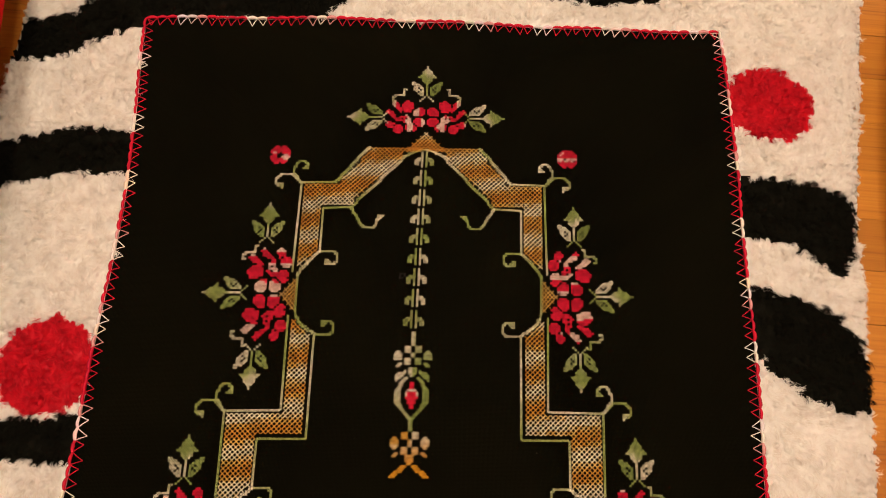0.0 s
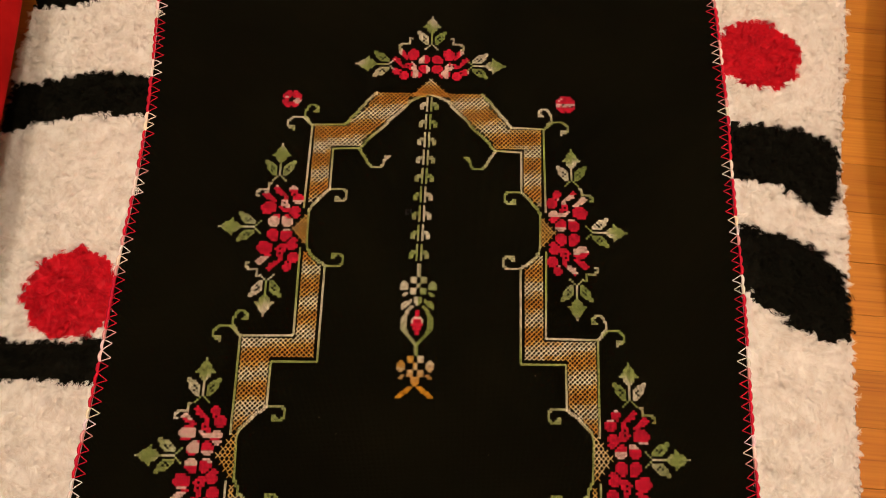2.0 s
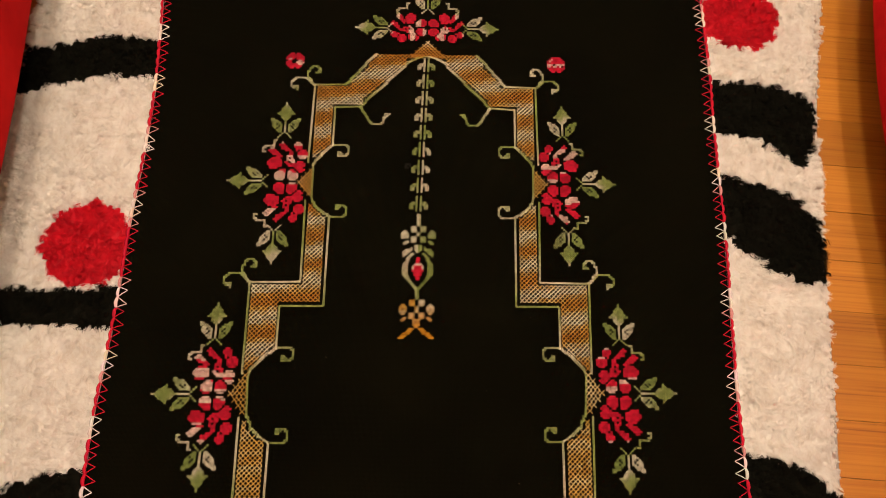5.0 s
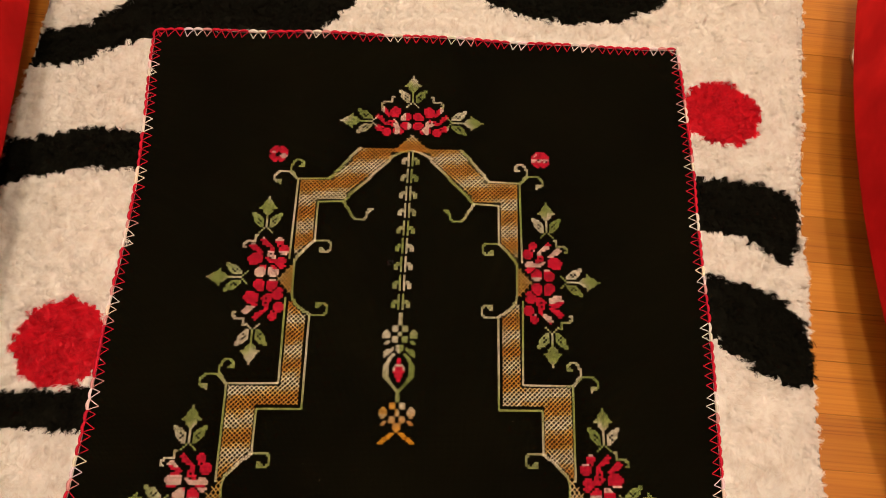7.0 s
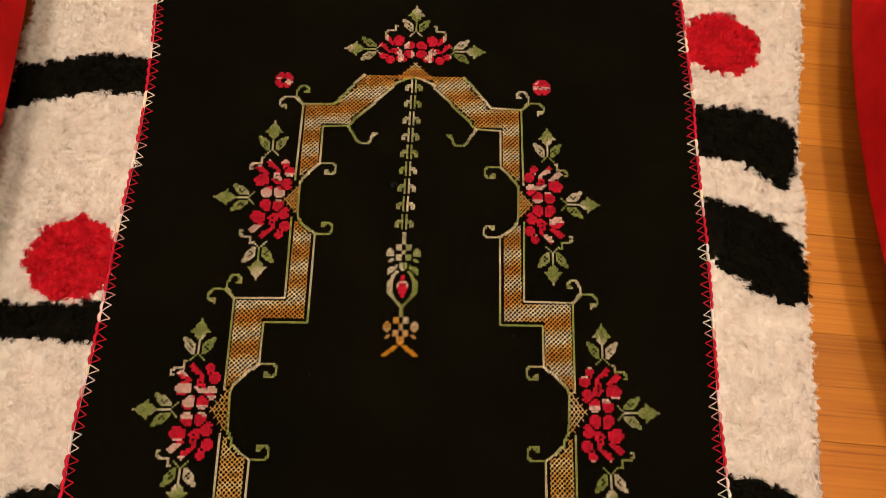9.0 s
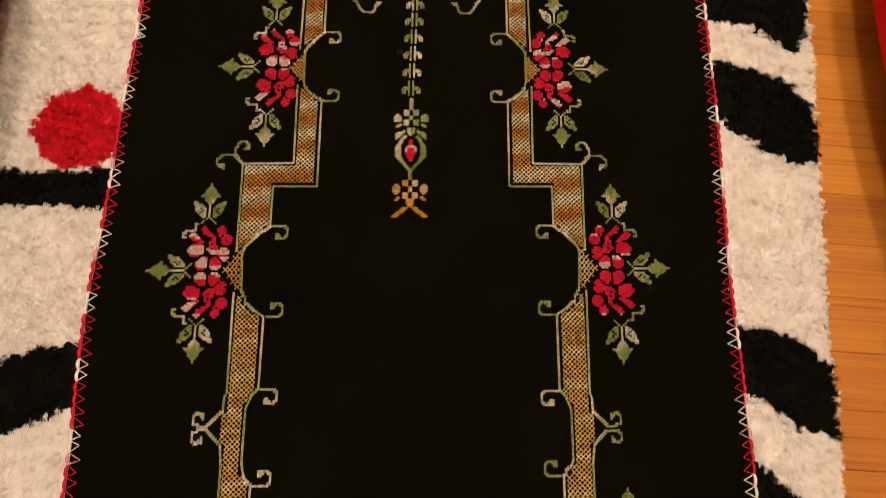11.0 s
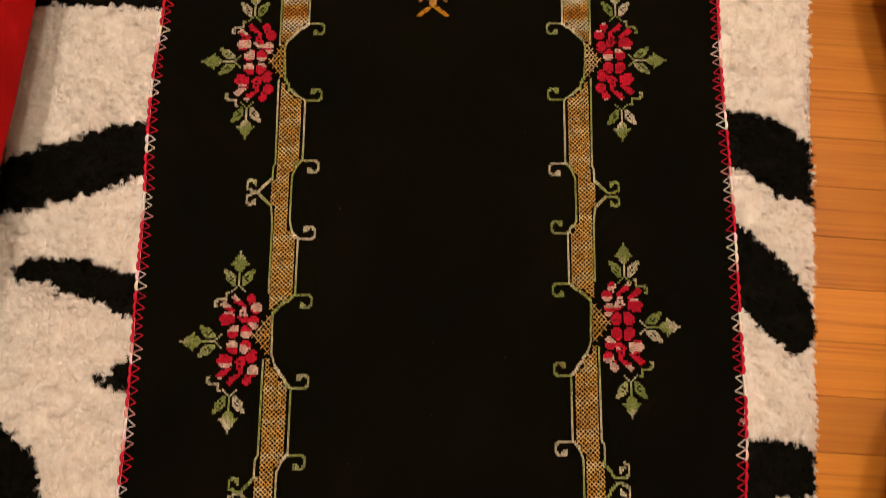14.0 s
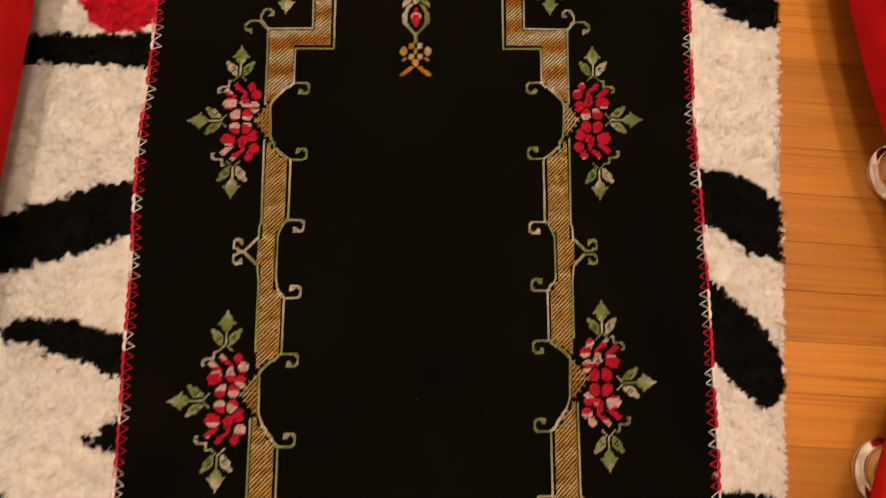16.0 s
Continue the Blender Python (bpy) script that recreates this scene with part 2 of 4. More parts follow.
cloth = tagged(new("prayer_cloth"), "black embroidered prayer cloth lying flat on a shaggy rug", "cloth")
NA, NB = 90, 150
verts, faces = [], []
for layer in (0, 1):
    for j in range(NB + 1):
        for i in range(NA + 1):
            x, y = lie(*cloth_outline_point(i / NA, j / NB))
            verts.append((x, y, cloth_height(x, y) - 0.0011 * layer))
size = (NA + 1) * (NB + 1)
for j in range(NB):
    for i in range(NA):
        q = j * (NA + 1) + i
        faces.append((q, q + 1, q + NA + 2, q + NA + 1))
        faces.append((q + size, q + size + NA + 1, q + size + NA + 2, q + size + 1))
rim = [i for i in range(NA + 1)] + [(j + 1) * (NA + 1) - 1 for j in range(1, NB + 1)] + [NB * (NA + 1) + i for i in range(NA - 1, -1, -1)] + [j * (NA + 1) for j in range(NB - 1, 0, -1)]
for a, b in zip(rim, rim[1:] + rim[:1]):
    faces.append((a, a + size, b + size, b))
raw("fabric", verts, faces, CLOTH, cloth, "plain black evenweave cotton", smooth=True)

# ---- threads ----
CREAM, PALE, GREEN, OLIVE = (0.76, 0.72, 0.56), (0.54, 0.56, 0.32), (0.33, 0.41, 0.125), (0.25, 0.33, 0.090)
GOLD, RUST = (0.62, 0.365, 0.080), (0.50, 0.225, 0.030)
RED, CRIMSON, PINK = (0.42, 0.003, 0.026), (0.33, 0.003, 0.020), (0.80, 0.58, 0.50)
AMBER = (0.74, 0.36, 0.026)
SKEINS = {
    "leaf": [CREAM, CREAM, CREAM, PALE, (0.33, 0.43, 0.13), GREEN, OLIVE, GREEN, (0.40, 0.46, 0.20)],
    "line": [CREAM, CREAM, PALE, GREEN, GREEN, GREEN, PALE],
    "red": [RED, RED, CRIMSON, RED, (0.48, 0.007, 0.032)],
    "pink": [PINK, PINK, CREAM],
    "gold": [GOLD, RUST, (0.44, 0.18, 0.022), RUST, GOLD, (0.70, 0.56, 0.32), (0.76, 0.68, 0.50), CREAM, (0.68, 0.52, 0.28)],
    "dull": [GOLD, (0.54, 0.31, 0.06), (0.66, 0.48, 0.21), (0.48, 0.25, 0.045), GOLD, (0.72, 0.58, 0.34), (0.62, 0.42, 0.15)],
    "amber": [AMBER, AMBER, GOLD, CREAM],
}
P = 0.0024
dye = random.Random(7)


def blend(skein, t):
    cols = SKEINS[skein]
    t = (t % 1.0) * len(cols)
    a, b, f = cols[int(t) % len(cols)], cols[(int(t) + 1) % len(cols)], t - int(t)
    k = 1 + dye.uniform(-0.26, 0.22)
    return tuple((p + (q - p) * f) * k for p, q in zip(a, b))


class Needlework:
    """Collects crossed stitches, each two raised threads, and makes them one mesh."""

    def __init__(self):
        self.v, self.f, self.c = [], [], []

    def strand(self, u0, v0, u1, v1, half, lift, col):
        du, dv = u1 - u0, v1 - v0
        n = math.hypot(du, dv) or 1.0
        ou, ov = -dv / n * half, du / n * half
        base = len(self.v)
        for s in (0.0, 0.5, 1.0):
            u, v = u0 + du * s, v0 + dv * s
            up = lift if s == 0.5 else lift * 0.45
            for side, h in ((1, 0.0001), (0, up), (-1, 0.0001)):
                x, y = lie(u + ou * side, v + ov * side)
                self.v.append((x, y, cloth_height(x, y) + h))
        for s in (0, 3):
            for k in (0, 1):
                q = base + s + k
                self.f.append((q, q + 3, q + 4, q + 1))
        self.c += [(*col, 1)] * 9

    def cross(self, u, v, size, col, half=0.00031):
        h = size * 0.5
        j = size * 0.05
        u, v = u + dye.uniform(-j, j), v + dye.uniform(-j, j)
        self.strand(u - h, v - h, u + h, v + h, half, 0.0005, col)
        self.strand(u - h, v + h, u + h, v - h, half, 0.0008, col)

    def line(self, pts, skein="line", phase=0.0, run=60.0, size=P, grid=False):
        """Stitches along a run of points; slanting stretches (with grid, all) climb the weave in steps."""
        spots = []
        last = None
        for (ua, va), (ub, vb) in zip(pts, pts[1:]):
            du, dv = ub - ua, vb - va
            long = math.hypot(du, dv)
            if grid or min(abs(du), abs(dv)) > 2.2 * size:
                ou, ov = pts[0] if grid else (ua, va)
                n = max(1, round(long / size * 4))
                last = last if grid else None
                for i in range(n + 1):
                    cell = (round((ua + du * i / n - ou) / size), round((va + dv * i / n - ov) / size))
                    if cell == last:
                        continue
                    if last and cell[0] != last[0] and cell[1] != last[1]:
                        spots.append((ou + cell[0] * size, ov + last[1] * size))
                    spots.append((ou + cell[0] * size, ov + cell[1] * size))
                    last = cell
            else:
                n = max(1, round(long / size))
                spots += [(ua + du * (i + 0.5) / n, va + dv * (i + 0.5) / n) for i in range(n)]
        for k, (u, v) in enumerate(spots):
            self.cross(u, v, size * 0.86, blend(skein, phase + k / run), 0.00026)

    def knob(self, u, v, su, sv, phase):
        """The small solid end of a tendril."""
        for k, (i, j) in enumerate(((0, 0), (1, 0), (2, 0), (0, 1), (1, 1), (0, 2))):
            self.cross(u + su * (i - 0.7) * P, v + sv * (j - 0.7) * P, P * 0.90, blend("line", phase + k / 45), 0.00027)

    def chart(self, rows, u, v, turn=0, flip=False, size=P, tones=None, phase=0.0, run=90.0, anchor=(0.5, 0.0), squeeze=1.0):
        """A stitch chart; its anchor (across, down) lies at (u, v). turn: quarter turns to the left."""
        wide, high = max(len(r) for r in rows), len(rows)
        k = 0
        for j, row in enumerate(rows):
            for i, mark in enumerate(row):
                if mark in ". ":
                    continue
                a = (i + 0.5 - wide * anchor[0]) * size * squeeze * (-1 if flip else 1)
                b = -(j + 0.5 - high * anchor[1]) * size
                for _ in range(turn % 4):
                    a, b = -b, a
                skein, tint = tones(mark, i, j, phase + k / run)
                self.cross(u + a, v + b, size * 0.88, blend(skein, tint), {"red": 0.00041, "pink": 0.00028, "line": 0.00025}.get(skein, 0.00025))
                k += 1

    def done(self, name, label, under=None):
        return raw(name, self.v, self.f, THREAD, under or cloth, label, tones=self.c)


SPRIG = """
.......#.......
.......#.......
......###......
.....#####.....
.....#####.....
....#######....
...#########...
.....#####.....
.....#####.....
ll....###....rr
llll...#...rrrr
.llll..#..rrrr.
.ll.ll.#.rr.rr.
.lll.l.#.r.rrr.
..l.ll.#.rr.r..
...lll.#.rrr...
....ll.#.rr....
......x.x......
.....x...x.....
....x.....x....
""".split()

# half a spray, a letter for each petal; the other half mirrors it
HALF_SPRAY = """
....AA......B.......
...AAAA....BBB......
...AAAA...BBB.......
...AAA...BBBB...CC..
.DDD.A..BBB....CCCC.
DDDDD..EE.....CCCC..
DDDDD..EE....CCCC...
DDDDD..EEE..CCC.....
.DDD...E.E...GGGG...
......EEEE..GGGGGG..
..FFF.EE.FF.GGGGGGG.
.FFFFFFFFF..GGGGGGG.
.FFFFFFFF...GGGGGG..
..HHHH........GGGG..
.HHHH.II..JJJ.......
..HH.IIII.JJJJ......
....IIIII.JJJJJ.....
....IIIII.JJJJJ.....
....IIIII.JJJJJ.....
.....III...JJJ......
""".split()
BLOOM = HALF_SPRAY + ["." * 20] + [row.lower() for row in reversed(HALF_SPRAY)]

ROSE = """
..RR.RR..
.RRRRRRR.
RRRRRRRRR
RPPR.RRRR
.RR...PPR
RRR..PPPP
RRRRRRPP.
.RRRRRRR.
..RR.RR..
""".split()

ROSE_TWO = """
..RRRRR..
.RPRRRRR.
RPRRRRRRR
RRRRRRRRR
PPP.PPPPP
PPRPPRP.R
RRRRRRRRR
.RRRRRRR.
..RR.RR..
""".split()

TENDRIL = """
.....##
.....#.
.....#.
.#####.
##.....
#......
##.....
""".split()

LINK = """
...#.#...
...#.#...
...#.#...
.###.###.
####.####
##.#.#.##
##.#.#.##
...#.#...
""".split()

PENDANT = """
........##........
........##........
........##........
........##........
........##........
........##........
.....###..###.....
.....###..###.....
.##..###..###..##.
####....##....####
####....##....####
####.###..###.####
.....###..###.....
..##.###..###.##..
.##............##.
.......####.......
.....#.####.#.....
..####.####.####..
.####...##...####.
.###.##....##.###.
.#..##......##..#.
...##...RR...##...
...##...RR...##...
..##....RR....##..
.###...PPPP...###.
.###..PRRRRP..###.
.###..PRRRRP..###.
.###..RRRRRR..###.
.###...RRRR...###.
.###...RRRR...###.
..###...RR...###..
...##...RR...##...
....##......##....
.....##....##.....
......##..##......
.......####.......
........##........
........##........
........##........
........##........
........##........
.....OOO..OOO.....
.....OOO..OOO.....
.OO..OOO..OOO..OO.
OOOO....OO....OOOO
OOOO....OO....OOOO
OOOO....OO....OOOO
.OO..OOO..OOO..OO.
.....OOO..OOO.....
..OO.OOO..OOO.OO..
.OO....OOOO....OO.
.......OOOO.......
.......OOOO.......
........OO........
.....OOO..OOO.....
....OOO....OOO....
..OOOO......OOOO..
.OOO..........OOO.
OOO............OOO
""".split()


def leafy(shift):
    def tones(mark, i, j, t):
        step = {"#": j * 0.055 + (0.12 if i > 7 else 0.0), "l": 0.45 + j * 0.012, "r": 0.05 + j * 0.012, "x": 0.1}[mark]
        return "leaf", shift + step
    return tones


def flowery(mark, i, j, t):
    return ("red" if mark == "R" else "pink"), t * 3


def petals():
    """Variegated thread: in each petal some rows may fall on its pink stretch."""
    start = {}

    def tones(mark, i, j, t):
        if mark not in start:
            start[mark] = dye.random() - 0.055 * j
        along = (start[mark] + 0.055 * j + 0.004 * i) % 1.0
        return ("pink" if along > 0.77 else "red"), along * 2.5
    return tones


def slip(v, right):
    """The two columns drift apart by a few stitches low down."""
    if v < 0.03:
        return v
    return v + (0.010 * min(1.0, (v - 0.03) / 0.03) * min(1.0, max(0.0, (0.36 - v) / 0.1)) - (0.005 if 0.33 < v < 0.45 else 0.0) if right else 0.0)


# sprigs and blooms: where the tip or the middle lies, and which way it points
sprigs = [(0.0, 1.035, 0)]
for s in (-1, 1):
    sprigs.append((s * 0.0868, 0.969, 1 if s < 0 else 3))
    for cu, up, mid, down, tip in ((0.160, 0.865, 0.7655, 0.667, 0.220), (0.214, 0.6245, 0.528, 0.432, 0.2728), (0.213, 0.302, 0.203, 0.106, 0.2735)):
        sprigs += [(s * cu, slip(up, s > 0), 0), (s * (cu + 0.003), slip(down, s > 0), 2), (s * tip, slip(mid, s > 0), 1 if s < 0 else 3)]
for k, (u, v, turn) in enumerate(sprigs):
    w = Needlework()
    w.chart(SPRIG, u, v, turn, flip=dye.random() < 0.5, size=P * 0.96, tones=leafy(dye.random() * 0.55 - 0.05), phase=dye.random())
    w.done("leaf_sprig", "bud with two leaves in variegated green and cream cross-stitch")

blooms = [(0.0, 0.971, 1, False)]
for s in (-1, 1):
    for cu, mid in ((0.1555, 0.765), (0.2115, 0.527), (0.2105, 0.2045)):
        blooms.append((s * cu, slip(mid, s > 0), 0, s < 0))
for u, v, turn, flip in blooms:
    w = Needlework()
    w.chart(BLOOM, u, v, turn, flip, P * (0.9 if turn else 1.0), petals(), phase=dye.random(), anchor=(0.5, 0.5))
    spray = w.done("flower_spray", "spray of red and pink flowers in cross-stitch")
    w = Needlework()
    green = lambda mark, i, j, t: ("line", 0.05 + t * 2 + u)
    if turn:
        w.chart(TENDRIL, u - 0.030, v + 0.026, 0, False, P, green, anchor=(0.5, 0.5))
        w.done("tendril", "small curled green tendril in cross-stitch", spray)
        w = Needlework()
        w.chart(TENDRIL, u + 0.030, v + 0.026, 0, True, P, green, anchor=(0.5, 0.5))
    else:
        s = -1 if flip else 1
        w.chart(TENDRIL, u + s * 0.020, v + 0.044, 0, not flip, P, green, anchor=(0.5, 0.5))
        w.done("tendril", "small curled green tendril in cross-stitch", spray)
        w = Needlework()
        w.chart(TENDRIL[::-1], u + s * 0.023, v - 0.047, 0, not flip, P, green, anchor=(0.5, 0.5))
    w.done("tendril", "small curled green tendril in cross-stitch", spray)

for s in (-1, 1):
    w = Needlework()
    w.chart(ROSE if s < 0 else ROSE_TWO, s * 0.155, 0.921, 0, False, P, flowery, anchor=(0.5, 0.5))
    w.done("rose", "small round red rose in cross-stitch")

w = Needlework()
for k in range(9):
    shift = dye.random()
    w.chart(LINK, -0.0006 * k, 0.9275 - 0.0223 * k, size=P * 0.98, tones=lambda mark, i, j, t: ("line", shift + (0.35 if i > 4 else 0.0) + 0.3 * t))
w.done("hanging_chain", "hanging chain of paired leaves in green and cream cross-stitch")


def lamp_tones(mark, i, j, t):
    return {"#": ("leaf", 0.02 + 0.35 * t + (0.3 if i > 8 else 0.0)), "R": ("red", t), "P": ("pink", t), "O": ("amber", 0.1 + 0.65 * (j < 46 and i < 9) + t * 0.6)}[mark]


w = Needlework()
w.chart(PENDANT, -0.0040, 0.727, size=P, tones=lamp_tones, run=240.0, squeeze=0.88)
w.done("pendant", "hanging lantern motif ending in amber crossed legs, cross-stitch")


def inside(u, v, poly):
    hit = False
    for (ua, va), (ub, vb) in zip(poly, poly[1:] + poly[:1]):
        if (va > v) != (vb > v) and u < (ub - ua) * (v - va) / (vb - va) + ua:
            hit = not hit
    return hit


def away(u, v, pts):
    best = 1.0
    for (ua, va), (ub, vb) in zip(pts, pts[1:]):
        du, dv = ub - ua, vb - va
        f = max(0.0, min(1.0, ((u - ua) * du + (v - va) * dv) / (du * du + dv * dv)))
        best = min(best, math.hypot(u - ua - f * du, v - va - f * dv))
    return best


HOOK = """
#######.
......##
.......#
.......#
..##...#
..###.##
..#####.
""".split()


def scroll(u, v, s):
    """Two curls that leave a corner of the band, upwards and outwards, and the ends of both."""
    up = [(0, 0), (3.9, 4.2), (3.9, 6.0), (3.3, 8.4), (1.7, 10.4), (-0.3, 10.6), (-1.6, 9.2)]
    out = [(2.0, 1.0), (4.6, 4.0), (8.8, 4.4), (11.4, 2.2), (11.9, -0.4), (10.9, -2.2)]
    ends = [(-1.5, 7.8, 1, 1), (9.4, -1.6, 1, -1)]
    g = P * 0.97
    return [([(u + s * a * g, v + b * g) for a, b in pts], (u + s * e[0] * g, v + e[1] * g, s * e[2], e[3])) for pts, e in zip((up, out), ends)]


BIG = 0.0049
ARCH = [(0.0, 0.931), (0.060, 0.931), (0.0935, 0.890), (0.1295, 0.889), (0.1305, 0.784), (0.1045, 0.810), (0.1045, 0.8595), (0.0755, 0.861), (0.018, 0.926), (0.0, 0.930)]
STEP = [(0.131, 0.747), (0.1297, 0.648), (0.1836, 0.647), (0.1826, 0.545), (0.150, 0.575), (0.150, 0.621), (0.1035, 0.621), (0.1035, 0.723)]
LONG = [(0.182, 0.510), (0.1815, 0.402), (0.1820, 0.384), (0.1815, 0.352), (0.1810, 0.233), (0.151, 0.252), (0.151, 0.316), (0.161, 0.336), (0.161, 0.388), (0.150, 0.406), (0.150, 0.479)]
FOOT = [(0.182, 0.188), (0.1825, 0.083), (0.1835, 0.062), (0.1830, 0.030), (0.1830, -0.004), (0.153, -0.004), (0.153, 0.012), (0.162, 0.030), (0.162, 0.066), (0.151, 0.083), (0.151, 0.152)]
GEMS = [[(0.1405, 0.7645), (0.1245, 0.781), (0.1245, 0.748)], [(0.1935, 0.5285), (0.1755, 0.550), (0.1745, 0.507)], [(0.1950, 0.2045), (0.1745, 0.230), (0.1735, 0.188)]]

for s in (-1, 1):
    def to(pts):
        return [(s * a, slip(b, s > 0)) for a, b in pts]

    outlines = [
        to([(0.060, 0.932), (0.0935, 0.890), (0.1295, 0.889), (0.1310, 0.788)]),
        to([(0.0, 0.930), (0.010, 0.9275), (0.020, 0.922), (0.0755, 0.861), (0.1045, 0.8595), (0.1045, 0.810), (0.116, 0.799), (0.1250, 0.786), (0.1245, 0.748), (0.1230, 0.740), (0.1150, 0.731), (0.1035, 0.723)]),
        to([(0.131, 0.743), (0.1297, 0.648), (0.1836, 0.647), (0.1826, 0.548)]),
        to([(0.1035, 0.723), (0.1035, 0.621), (0.150, 0.621), (0.150, 0.575), (0.163, 0.566), (0.1745, 0.553), (0.1765, 0.545), (0.1745, 0.507), (0.168, 0.492), (0.158, 0.484), (0.150, 0.479)]),
        to([(0.182, 0.505), (0.1805, 0.402), (0.1825, 0.400), (0.1828, 0.384)]),
        to([(0.1828, 0.353), (0.1805, 0.334), (0.1800, 0.254)]),
        to([(0.150, 0.479), (0.150, 0.406), (0.156, 0.400), (0.161, 0.388), (0.161, 0.336), (0.158, 0.324), (0.151, 0.316), (0.151, 0.252), (0.163, 0.243), (0.1745, 0.233), (0.1735, 0.188), (0.169, 0.176), (0.158, 0.160), (0.151, 0.152)]),
        to([(0.182, 0.183), (0.1822, 0.083), (0.1850, 0.080), (0.1850, 0.061)]),
        to([(0.1840, 0.030), (0.1825, 0.018), (0.1825, -0.005)]),
        to([(0.151, 0.152), (0.151, 0.083), (0.157, 0.077), (0.162, 0.066), (0.162, 0.030), (0.158, 0.018), (0.153, 0.012)]),
    ]
    fills = [to(ARCH), to(STEP), to(LONG), to(FOOT)]
    bands = []
    for n, poly in enumerate(fills):
        w = Needlework()
        us, vs = [a for a, _ in poly], [b for _, b in poly]
        rows = int((max(vs) - min(vs)) / BIG) + 2
        cols = int((max(us) - min(us)) / BIG) + 2
        shift = dye.random()
        gap = 0.0030
        for j in range(rows):
            for i in range(cols):
                v = max(vs) - (j + 0.3) * BIG
                u = (min(us) + (i + 0.35) * BIG) if s > 0 else (max(us) - (i + 0.35) * BIG)
                if n == 0 and v > 0.926:
                    ok = inside(u, v, poly)
                else:
                    ok = inside(u, v, poly) and all(away(u, v, o) > gap for o in outlines)
                if any(slip(low[1], s > 0) - 0.003 < v < slip(top[1], s > 0) + 0.003 for _, top, low in GEMS):
                    ok = False
                if ok:
                    w.cross(u, v, BIG * 0.95, tuple(q * 0.98 for q in blend("gold" if n < 2 else "dull", shift + j / 7.0 + i * 0.02 * s + dye.uniform(-0.07, 0.07))), 0.00036)
        bands.append(w.done("band_filling", "lattice filling in variegated gold, rust and cream cross-stitch"))

    def band_at(v):
        return bands[0 if v > 0.735 else 1 if v > 0.512 else 2 if v > 0.19 else 3]

    for n, pts in enumerate(outlines):
        w = Needlework()
        w.line(pts, "line", dye.random(), 70.0, P * 0.98)
        w.done("band_outline", "thin outline in variegated green and cream cross-stitch", band_at(pts[-1][1]))
    for tip, top, low in GEMS:
        w = Needlework()
        pitch = (top[1] - low[1]) / 7
        for c in range(4):
            for r in range(-(3 - c), 4 - c):
                a = top[0] + 0.0012 + (c + 0.5) * (tip[0] - top[0]) / 4
                w.cross(s * a, slip((top[1] + low[1]) / 2, s > 0) + r * pitch, pitch * 0.9, blend("dull", 0.45 + top[1] * 1.7 + s * 0.3 + c * 0.05 + r * 0.03), 0.00031)
        w.done("band_gem", "three-cornered gem in gold cross-stitch lattice", band_at(top[1]))
    for u, v, down in ((0.1045, 0.811, 1), (0.1035, 0.723, -1), (0.150, 0.576, 1), (0.150, 0.479, -1), (0.150, 0.406, 1), (0.151, 0.315, -1),
                       (0.151, 0.252, 1), (0.151, 0.152, -1), (0.151, 0.083, 1), (0.153, 0.012, -1)):
        w = Needlework()
        shift = dye.random()
        w.chart(HOOK if down > 0 else HOOK[::-1], s * (u - 0.0012), slip(v, s > 0) + down * 0.0012, 0, s > 0, P * 0.95, lambda mark, i, j, t: ("line", shift + 0.5 * t), anchor=(0.0, 0.0 if down > 0 else 1.0))
        w.done("curl", "square hooked tendril in variegated green and cream cross-stitch", band_at(v))
    tails = [(to([(0.0755, 0.861), (0.063, 0.8395), (0.052, 0.8375), (0.0475, 0.844), (0.0470, 0.8480)]), (s * 0.0445, 0.8500, -s, -1))]
    tails += scroll(s * 0.1295, 0.889, s) + scroll(s * 0.1836, 0.648, s)
    for mid in (0.3695, 0.0465):
        for k in (1, -1):
            tails.append((to([(0.1830, mid + k * 0.0150), (0.1960, mid + k * 0.002), (0.2040, mid + k * 0.002), (0.2095, mid + k * 0.005), (0.2105, mid + k * 0.012), (0.2060, mid + k * 0.0145)]),
                          (s * 0.2030, slip(mid, s > 0) + k * 0.0120, s, -k)))
    for pts, (u, v, su, sv) in tails:
        w = Needlework()
        shift = dye.random()
        w.line(pts, "line", shift, 60.0, P * 0.95, grid=True)
        w.knob(u, v, su, sv, shift + 0.4)
        w.done("curl", "curled tendril in variegated green and cream cross-stitch", band_at(pts[0][1]))

w = Needlework()
for j in range(5):
    for i in range(-j, j + 1):
        w.cross(0.001 + i * BIG * 0.9, 0.9490 - j * BIG * 0.9, BIG * 0.86, blend("gold", 0.62 - j * 0.13 + abs(i) * 0.02), 0.00036)
w.done("arch_peak", "pointed arch peak in gold cross-stitch lattice")


w = Needlework()
for i, j in ((0, 0), (1, 0), (2, 0), (0, 1), (2, 1), (1, 2), (0, 2)):
    w.cross(-0.0205 + i * P, 0.7880 - j * P, P * 0.7, (0.022, 0.022, 0.026), 0.0002)
w.done("faint_mark", "faint grey unfinished stitches")
lint = random.Random(21)
for k in range(14):
    w = Needlework()
    u, v = lint.uniform(-0.14, 0.14), lint.uniform(0.05, 0.68)
    w.strand(u, v, u + lint.uniform(-0.0012, 0.0012), v + lint.uniform(0.0004, 0.0014), 0.00022, 0.0003, (0.24, 0.20, 0.14))
    w.done("lint_speck", "tiny pale speck of lint")


